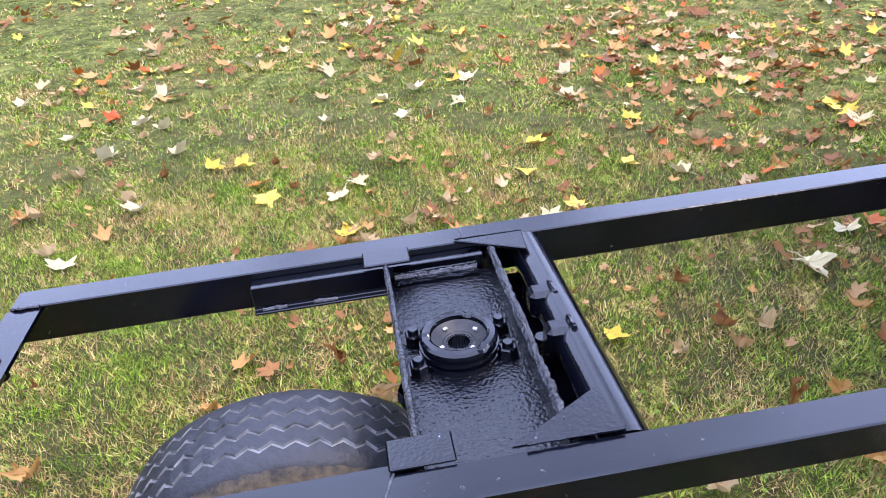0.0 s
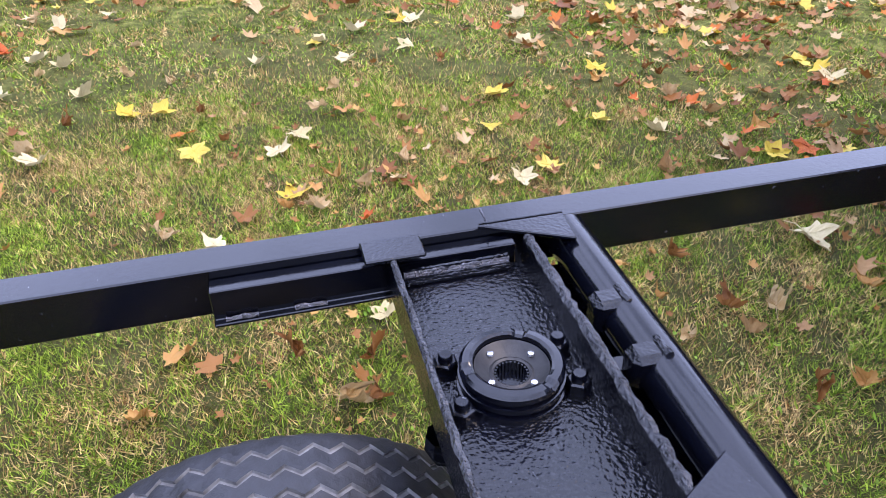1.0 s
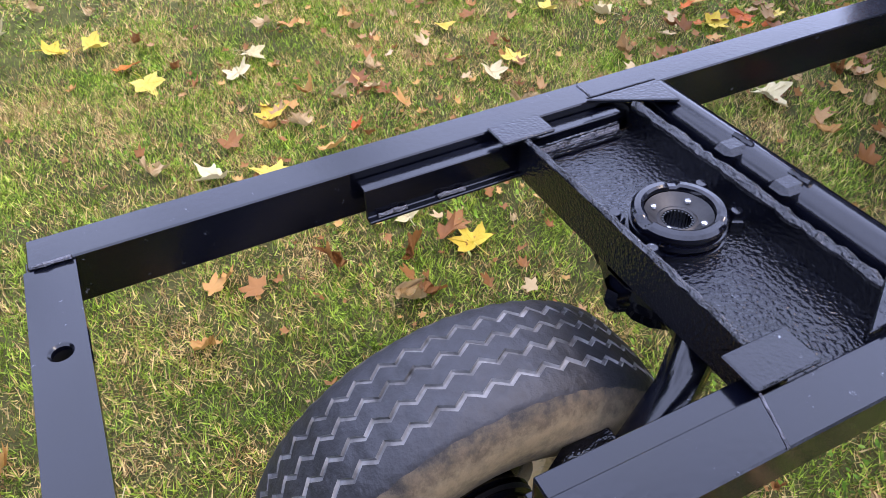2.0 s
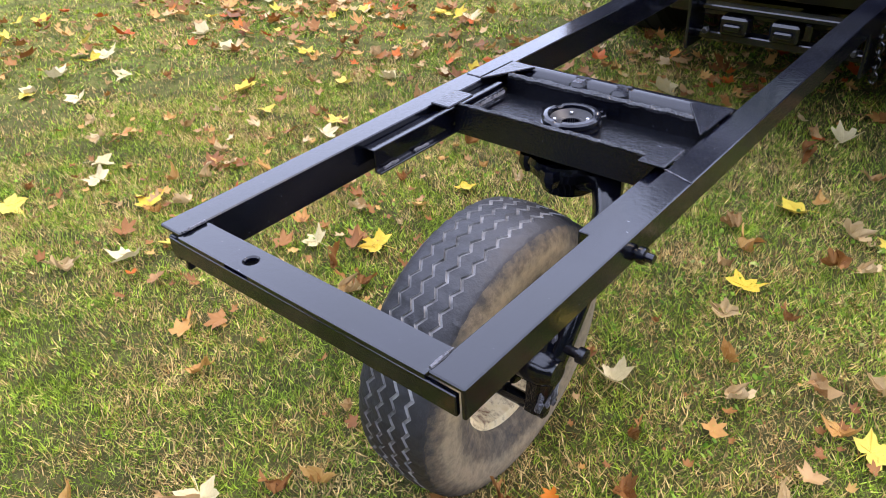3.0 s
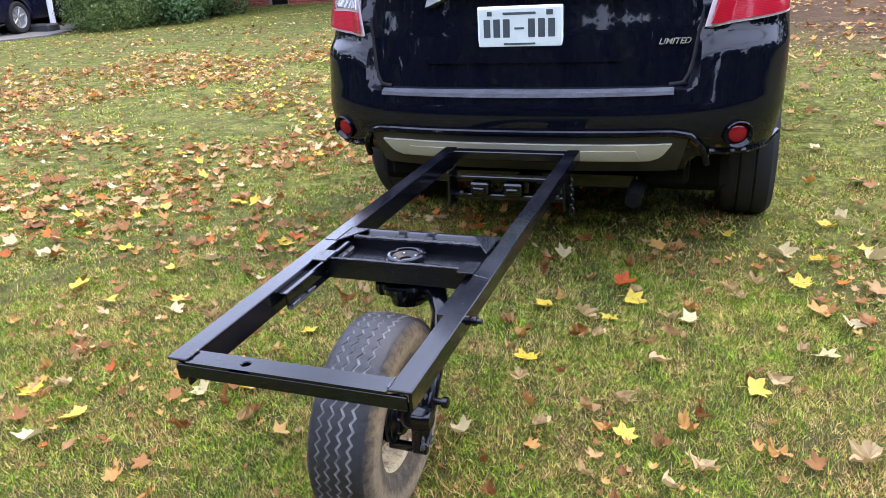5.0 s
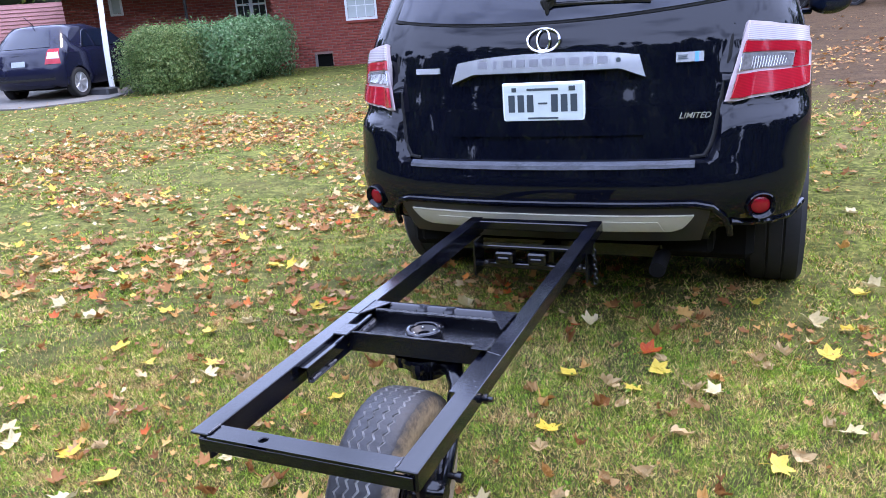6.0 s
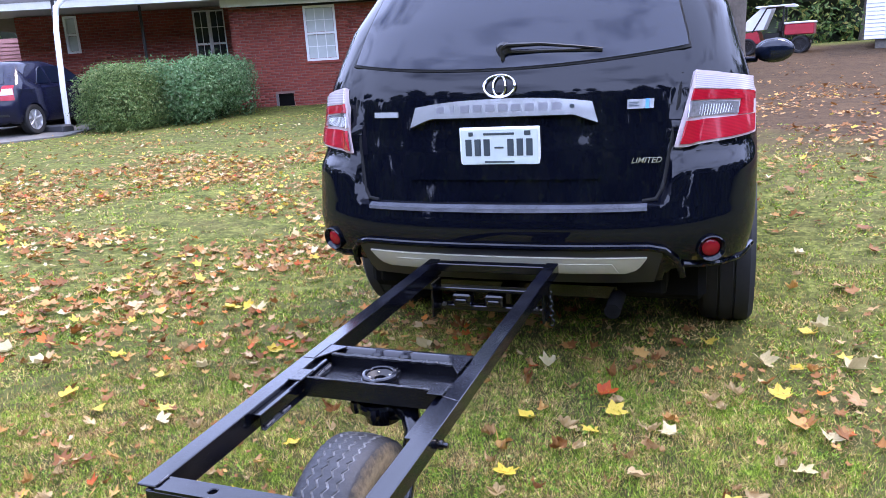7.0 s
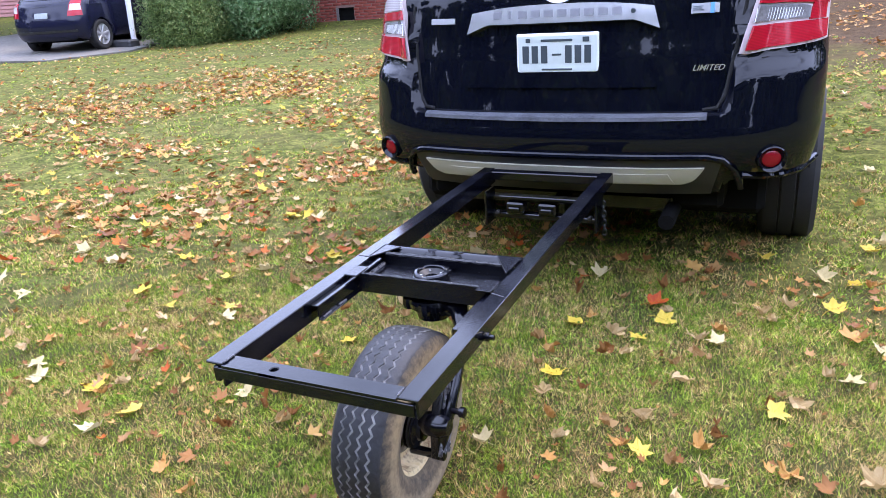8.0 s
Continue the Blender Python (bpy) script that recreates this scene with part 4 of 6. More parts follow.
def build_suv():
    c = thing("suv", SUV_AT, "black glossy SUV parked on the lawn with the trailer behind", "car")
    fr = [0, 0.1, 0.2, 0.3, 0.4, 0.5, 0.56, 0.59, 0.603, 0.612, 0.62, 0.628, 0.636, 0.645, 0.655, 0.665, 0.68, 0.72, 0.77, 0.81, 0.85, 0.885, 0.915, 0.94, 0.96, 0.976, 0.988, 0.996]
    side = [i / 30 for i in range(31)]
    low = arch_low(0.43, 0.485, (3.36, 6.15), 0.41, 0.34, 0.70)
    body = B()
    SUV.loft(body, [0.24, 0.30, 0.36, 0.42, 0.46, 0.49, 0.52, 0.55, 0.58, 0.62, 0.66, 0.70, 0.73, 0.741, 0.744, 0.747, 0.751, 0.756, 0.78, 0.82, 0.845, 0.86, 0.875, 0.89, 0.905, 0.92, 0.935, 0.95, 0.98, 1.02, 1.045], low, fr, side, 10)
    part("body", body, M["paint"], c, "glossy black lower body and bumper", 40)
    top = B()
    SUV.loft(top, [1.03, 1.06, 1.10, 1.15, 1.20, 1.25, 1.30, 1.38, 1.45, 1.53, 1.60, 1.65, 1.69, 1.72, 1.73], lambda x, y: 0.0, fr, side, 10)
    part("cabin", top, M["paint"], c, "glossy black pillars and roof", 40)
    ub = B()
    box(ub, -0.74, 0.74, 2.72, 6.9, 0.26, 0.46, 0.03)
    box(ub, -0.60, 0.60, 2.52, 2.74, 0.34, 0.46, 0.02)
    part("underbody", ub, M["matte"], c, "dark underbody")
    for y in (3.36, 6.15):
        for s in (-1, 1):
            l = B()
            box(l, min(s * 0.55, s * 0.70), max(s * 0.55, s * 0.70), y - 0.43, y + 0.43, 0.30, 0.80, 0.02)
            part("wheel_well", l, M["matte"], c)
            road_wheel(c, "wheel", s * 0.82, y, 0.345, 0.365, 0.235, s, M["alloy"], 6)
    # rear window, slightly proud, with its black border and seal
    zb = lambda u: 1.262 + 0.045 * (2 * u - 1) ** 2
    g = B()
    SUV.patch(g, line(-0.672, -0.575), line(0.672, 0.575), lambda u: zb(u) - 0.008, const(1.665), 28, 14, 0.004, 0.012)
    part("window_seal", g, M["seam"], c)
    g = B()
    SUV.patch(g, line(-0.662, -0.566), line(0.662, 0.566), zb, const(1.655), 28, 14, 0.008, 0.012)
    part("rear_window", g, M["carglass"], c, "dark tinted rear window")
    sp = B()
    SUV.patch(sp, const(-0.60), const(0.60), const(1.675), const(1.725), 20, 3, 0.05, 0.10)
    part("roof_spoiler", sp, M["paint"], c, "black roof spoiler")
    # tailgate seams
    for s in (-1, 1):
        sm = B()
        xs = [(s * 0.645, 1.21), (s * 0.634, 1.10), (s * 0.617, 0.98), (s * 0.604, 0.90), (s * 0.590, 0.80), (s * 0.566, 0.758), (s * 0.52, 0.752)]
        pipe(sm, [SUV.on(x, z, -0.001) for x, z in xs], 0.008, 8)
        part("tailgate_gap", sm, M["seam"], c)
        sm = B()
        pipe(sm, [SUV.on(s * x, z, -0.001) for x, z in ((0.605, 0.925), (0.70, 0.925), (0.80, 0.935), (0.89, 0.95))], 0.003, 6)
        part("lamp_gap", sm, M["seam"], c)
    # light band the step reflects is put into this paler strip
    sc = B()
    SUV.patch(sc, const(-0.54), const(0.54), lambda u: 0.722 + 0.004 * abs(2 * u - 1), lambda u: 0.7455, 40, 3, 0.005, 0.008)
    part("bumper_step", sc, M["step_highlight"], c, "scuffed bumper step, paled for its reflection band")
    rd = B()
    SUV.patch(rd, const(-0.365), const(0.365), const(0.838), const(0.852), 24, 2, 0.008, 0.012)
    part("tailgate_ridge", rd, M["paint"], c, "moulded ridge on the tailgate")
    # lamps
    for s in (-1, 1):
        def bar(name, zl, zr, a, b, mat, off, q1=0.985, label="", parent=None, th=0.012):
            """A band of the lamp between height shares a and b; a, b may differ along the width."""
            bm = B()
            q = lambda z: SUV.W(z)
            x_in = lambda z: float(np.interp(z, [0.94, 1.22], [0.634, 0.684]))
            za = lambda u: zl[0] + (zr[0] - zl[0]) * u
            zc = lambda u: zl[1] + (zr[1] - zl[1]) * u
            lo = lambda u: za(u) + (zc(u) - za(u)) * a
            hi = lambda u: za(u) + (zc(u) - za(u)) * b
            zm = (zl[0] + zl[1]) / 2
            xl = lambda v: s * (x_in(lo(0) + (hi(0) - lo(0)) * v) + q1[0])
            xr = lambda v: s * (q(zm) * q1[1])
            SUV.patch(bm, xl, xr, lo, hi, 18, 4, off, th, -1.8)
            return part(name, bm, mat, parent or c, label)
        zl, zr = (0.945, 1.212), (0.972, 1.162)
        lamp = bar("tail_lamp", zl, zr, 0, 1, M["lamp_rim"], 0.014, (0.0, 0.990), "red and clear tail lamp with pale rim", None, 0.03)
        bar("upper_lens", zl, zr, 0.77, 0.96, M["clear"], 0.019, (0.006, 0.972), "clear silver upper lens", lamp)
        bar("red_band", zl, zr, 0.62, 0.755, M["red"], 0.020, (0.005, 0.980), "bright red band", lamp)
        bar("reverse_lens", zl, zr, 0.395, 0.605, M["greylens"], 0.0195, (0.005, 0.92), "clear ribbed reversing lens", lamp)
        bar("outer_lens", zl, zr, 0.36, 0.64, M["red"], 0.0185, (0.17, 0.975), "", lamp)
        bar("red_lens", zl, zr, 0.035, 0.345, M["red"], 0.021, (0.005, 0.980), "deep red lower lens", lamp)
        for i in range(18):
            xx = 0.668 + i * 0.0088
            rb = B()
            pipe(rb, [SUV.on(s * xx, 1.048 + 0.0007 * i, 0.026), SUV.on(s * (xx + 0.004), 1.075, 0.027), SUV.on(s * (xx + 0.006), 1.098 - 0.0007 * i, 0.026)], 0.0013, 6)
            part("lens_rib", rb, M["plate_edge"], lamp)
        # round reflector in the bumper
        p = SUV.on(s * 0.758, 0.572, 0.016)
        m = Matrix.Translation(p) @ Vector((s * 0.35, -1, -0.12)).to_track_quat("Z", "Y").to_matrix().to_4x4()
        r = B()
        lathe(r, [(0.051, -0.06), (0.051, 0.006), (0.047, 0.010), (0.040, 0.004), (0.033, -0.006)], 32, m)
        ring = part("bumper_reflector", r, M["paint"], c, "round red bumper reflector in a black ring")
        l = B()
        lathe(l, [(0.032, -0.014), (0.032, -0.004), (0.025, 0.001), (0.0, 0.003)], 32, m)
        part("reflector_lens", l, M["deep_red"], ring, "red lens")
        # door mirror
        mi = B()
        bmesh.ops.create_uvsphere(mi, u_segments=20, v_segments=12, radius=1.0, matrix=Matrix.Translation((s * 1.10, 5.28, 1.235)) @ Matrix.Diagonal((0.125, 0.09, 0.085, 1)))
        box(mi, min(s * 0.88, s * 1.0), max(s * 0.88, s * 1.0), 5.25, 5.32, 1.16, 1.20, 0.01)
        mir = part("door_mirror", mi, M["paint"], c, "black door mirror")
        mg = B()
        bmesh.ops.create_uvsphere(mg, u_segments=20, v_segments=8, radius=1.0, matrix=Matrix.Translation((s * 1.10, 5.205, 1.235)) @ Matrix.Diagonal((0.108, 0.025, 0.070, 1)))
        part("mirror_glass", mg, M["carglass"], mir, "mirror glass")
        # side glass and pillars
        for y0, y1 in ((3.25, 3.95), (4.02, 4.72), (4.78, 5.45)):
            sg = B()
            vs = []
            for y, z in ((y0, 1.20), (y1, 1.20), (y1 - (0.32 if y1 > 5 else 0.02), 1.58), (y0 + (0.12 if y0 < 3.5 else 0.0), 1.58)):
                vs.append((s * (SUV.W(z) + 0.004), y, z))
            f = sg.faces.new([sg.verts.new(p) for p in vs])
            r = bmesh.ops.extrude_face_region(sg, geom=[f])
            bmesh.ops.translate(sg, vec=(-s * 0.02, 0, 0), verts=[v for v in r["geom"] if isinstance(v, bmesh.types.BMVert)])
            bmesh.ops.recalc_face_normals(sg, faces=sg.faces[:])
            part("side_window", sg, M["carglass"], c, "dark side window")
    ws = B()
    vs = [ws.verts.new(p) for p in ((-0.70, 6.02, 1.13), (0.70, 6.02, 1.13), (0.56, 5.16, 1.66), (-0.56, 5.16, 1.66))]
    f = ws.faces.new(vs)
    r = bmesh.ops.extrude_face_region(ws, geom=[f])
    bmesh.ops.translate(ws, vec=(0, -0.03, -0.03), verts=[v for v in r["geom"] if isinstance(v, bmesh.types.BMVert)])
    part("windscreen", ws, M["carglass"], c, "windscreen")
    # bright strip over the plate, plain bars where the name stands
    st = B()
    z0 = lambda u: 1.078 - 0.034 * max(0, (abs(2 * u - 1) - 0.76) / 0.24)
    z1 = lambda u: 1.146 - 0.024 * abs(2 * u - 1) ** 2.5
    SUV.patch(st, line(-0.362, -0.340), line(0.362, 0.340), z0, z1, 40, 5, 0.022, 0.03)
    strip = part("garnish", st, M["satinsilver"], c, "brushed silver garnish strip")
    for i in range(10):
        bb = B()
        x = -0.235 + i * 0.050
        zc = 1.112
        w = 0.017 if i not in (1,) else 0.006
        SUV.patch(bb, const(x - w), const(x + w), const(zc - 0.013), const(zc + 0.013), 3, 1, 0.0235, 0.003)
        part("name_bar", bb, M["badge_grey"], strip, "grey bar")
    dot = B()
    lathe(dot, [(0.009, 0), (0.009, 0.003), (0.0, 0.0035)], 16, Matrix.Translation(SUV.on(0.272, 1.112, 0.0225)) @ Matrix.Rotation(radians(90), 4, "X"))
    part("camera_eye", dot, M["ink"], strip)
    # oval emblem as plain rings
    em = B()
    def oval(rx, rz, cx, cz, r):
        pts = [SUV.on(cx + rx * math.cos(a), cz + rz * math.sin(a), 0.008) for a in np.linspace(0, 2 * math.pi, 33)]
        pipe(em, pts, r, 8)
    oval(0.060, 0.041, -0.003, 1.196, 0.0055)
    oval(0.024, 0.037, -0.003, 1.196, 0.0045)
    part("emblem", em, M["chrome"], c, "oval chrome ring emblem")
    for x, z, w, h, mat, lab in ((-0.484, 1.098, 0.056, 0.011, "satinsilver", "small chrome name bar"), (0.506, 1.106, 0.045, 0.017, "satinsilver", "silver badge"), (0.530, 1.106, 0.008, 0.0175, "blue", "blue mark on the badge"), (0.483, 1.112, 0.016, 0.0018, "ink", "dark bar"), (0.481, 1.106, 0.014, 0.0018, "ink", "dark bar"), (0.484, 1.100, 0.017, 0.0018, "ink", "dark bar")):
        b = B()
        SUV.patch(b, const(x - w), const(x + w), const(z - h), const(z + h), 6, 1, 0.006 if h > 0.01 else 0.0072, 0.006)
        part("badge", b, M[mat], c, lab)
    y = SUV.rear_y(0.530, 0.902) - 0.012
    lettering("badge_lettering", "LIMITED", 0.029, M["satinsilver"], c, pose(0.530, y, 0.902, 90, 0, 9), "chrome slanted lettering")
    # plate with plain bars
    pl = B()
    yp = SUV.rear_y(0, 0.97)
    box(pl, -0.156, 0.156, yp - 0.012, yp - 0.001, 0.889, 1.044, 0.004)
    plate = part("number_plate", pl, M["plate_edge"], c, "pale number plate in a white frame")
    pf = B()
    box(pf, -0.148, 0.148, yp - 0.0155, yp - 0.011, 0.898, 1.036, 0.002)
    part("plate_face", pf, M["plate"], plate)
    for x0, x1, za, zc in [(-0.132 + i * 0.036, -0.132 + i * 0.036 + 0.025, 0.932, 0.998) for i in range(3)] + [(-0.018, 0.018, 0.961, 0.968)] + [(0.032 + i * 0.036, 0.032 + i * 0.036 + 0.025, 0.932, 0.998) for i in range(3)] + \
            [(-0.06, 0.06, 1.013, 1.022), (-0.058, 0.058, 0.905, 0.912), (-0.118, -0.100, 1.010, 1.026), (0.098, 0.122, 1.010, 1.028)]:
        b = B()
        box(b, x0, x1, yp - 0.0175, yp - 0.0150, za, zc, 0.001)
        part("plate_bar", b, M["ink"], plate, "dark bar")
    # wiper
    w = B()
    a, e2 = SUV.on(0.005, 1.335, 0.02), SUV.on(0.37, 1.315, 0.018)
    lathe(w, [(0.028, -0.012), (0.026, 0.01), (0.016, 0.018)], 18, Matrix.Translation(a) @ Matrix.Rotation(radians(90), 4, "X"))
    pipe(w, [a + Vector((0, -0.012, -0.045)), a + Vector((0, -0.014, 0)), a + Vector((0.02, -0.016, 0.012)), a.lerp(e2, 0.4) + Vector((0, -0.018, 0.018)), a.lerp(e2, 0.75) + Vector((0, -0.012, 0.008)), e2], [0.008, 0.012, 0.016, 0.012, 0.009, 0.004], 8, 0.6)
    wip = part("wiper", w, M["trim"], c, "black rear wiper arm")
    b = B()
    pipe(b, [a + Vector((0.01, -0.004, -0.012)), a.lerp(e2, 0.5) + Vector((0, -0.002, -0.006)), e2 + Vector((0, 0, -0.004))], 0.006, 6)
    part("wiper_blade", b, M["trim"], wip)
    # lower bumper: pale skid panel in a dark frame
    fm = B()
    SUV.patch(fm, line(-0.56, -0.60), line(0.56, 0.60), const(0.44), const(0.592), 36, 4, 0.012, 0.03)
    part("lower_valance", fm, M["trim"], c, "black plastic lower valance")
    sk = B()
    xe = lambda v: 0.465 + 0.075 * v ** 0.5
    SUV.patch(sk, lambda v: -xe(v), lambda v: xe(v), const(0.492), const(0.558), 40, 5, 0.020, 0.014)
    skid = part("skid_panel", sk, M["satin"], c, "champagne silver skid panel")
    for s in (-1, 1):
        pk = B()
        SUV.patch(pk, line(s * 0.20, s * 0.23), line(s * 0.44, s * 0.42), const(0.497), const(0.535), 10, 3, 0.0225, 0.006)
        part("skid_recess", pk, M["satin"], skid, "moulded pocket in the panel")
    lip = B()
    pts = [(-0.66, 0.455), (-0.655, 0.49), (-0.64, 0.535), (-0.60, 0.580), (-0.55, 0.592)] + [(x, 0.594) for x in np.linspace(-0.5, 0.5, 15)] + [(0.55, 0.592), (0.60, 0.580), (0.64, 0.535), (0.655, 0.49), (0.66, 0.455)]
    pipe(lip, [SUV.on(float(x), z, 0.010) for x, z in pts], 0.013, 10)
    part("bumper_moulding", lip, M["paint"], c, "glossy black bumper moulding")
    for s in (-1, 1):
        ed = B()
        pipe(ed, [SUV.on(s * x, z, 0.004) for x, z in ((0.66, 0.512), (0.72, 0.500), (0.79, 0.497), (0.85, 0.500), (0.90, 0.510))], 0.013, 8)
        part("bumper_edge", ed, M["paint"], c)
    hr = B()
    box(hr, -0.42, 0.42, 2.50, 2.56, 0.33, 0.39, 0.006)
    box(hr, -0.035, 0.035, 2.36, 2.52, 0.335, 0.385, 0.004)
    part("hitch_receiver", hr, M["steel"], c, "black tow hitch bar")
    ex = B()
    pipe(ex, [(0.42, 2.62, 0.34), (0.42, 2.44, 0.335), (0.42, 2.36, 0.33)], 0.03, 16)
    part("exhaust_pipe", ex, M["matte"], c, "dark exhaust tip")


build_suv()


# ---- fallen maple leaves ----
LOBES = [(0, 1.0), (5, 0.84), (11, 0.80), (15, 0.63), (25, 0.56), (34, 0.67), (42, 0.77), (47, 0.81), (51, 0.96), (57, 0.81), (64, 0.70), (74, 0.60), (84, 0.52), (97, 0.62), (110, 0.72), (120, 0.56), (140, 0.43), (162, 0.34), (180, 0.16)]


def leaf_mesh(name, mat, seed, curl, stem=True):
    rng = random.Random(seed)
    outline = [(a, r) for a, r in LOBES] + [(360 - a, r) for a, r in reversed(LOBES[1:-1])]
    bm = B()
    cx, cy = rng.uniform(-0.3, 0.3), rng.uniform(-0.3, 0.3)
    k1, k2, fold, ph = rng.uniform(0.3, 1.0) * curl, rng.uniform(-0.7, 0.7) * curl, rng.uniform(0.0, 0.5) * curl, rng.uniform(0, 6.3)

    def lift(x, y):
        return 0.55 * k1 * (x - cx) ** 2 + 0.45 * k2 * (y - cy) ** 2 + fold * abs(x) + 0.10 * curl * math.sin(5 * x + ph) * math.cos(4 * y + ph)

    rings = []
    for share in (0.45, 1.0):
        ring = []
        for a, r in outline:
            j = 1 + rng.uniform(-0.07, 0.07)
            rr = share * r * j if share == 1.0 else 0.42 * (0.35 + 0.65 * r)
            x, y = rr * math.sin(radians(a)), rr * math.cos(radians(a))
            ring.append(bm.verts.new((x * 0.5, y * 0.5, 0.5 * lift(x, y) + rng.uniform(-1, 1) * 0.05 * max(0.15, curl - 0.6))))
        rings.append(ring)
    mid = bm.verts.new((0, 0, 0.5 * lift(0, 0)))
    n = len(outline)
    for i in range(n):
        j = (i + 1) % n
        bm.faces.new((mid, rings[0][j], rings[0][i]))
        bm.faces.new((rings[0][i], rings[0][j], rings[1][j], rings[1][i]))
    # raised veins from the stalk out to each lobe
    for a, r in ((0, 0.9), (51, 0.84), (-51, 0.84), (110, 0.6), (-110, 0.6)):
        sa, ca = math.sin(radians(a)), math.cos(radians(a))
        pipe(bm, [(0.5 * q * r * sa, 0.5 * q * r * ca, 0.5 * lift(q * r * sa, q * r * ca) + 0.004) for q in (0.03, 0.35, 0.7, 0.98)], [0.010, 0.008, 0.006, 0.003], 3)
    if stem:
        pipe(bm, [(0, -0.02, 0.5 * lift(0, 0) + 0.004), (0.01, -0.25, 0.06), (0.05, -0.45, 0.03)], 0.008, 4)
    if curl > 1.2:
        # dry leaves roll up about one axis
        turn, bend = rng.uniform(0, 3.14), rng.uniform(2.0, 4.2)
        ct, st = math.cos(turn), math.sin(turn)
        for v in bm.verts:
            a, b = v.co.x * ct + v.co.y * st, v.co.y * ct - v.co.x * st
            rad = 1 / bend - v.co.z
            a, z = rad * math.sin(a * bend), 1 / bend - rad * math.cos(a * bend)
            v.co = Vector((a * ct - b * st, a * st + b * ct, z))
    low = min(v.co.z for v in bm.verts)
    for v in bm.verts:
        v.co.z -= low
    return mesh_of(bm, name, mat, 60)


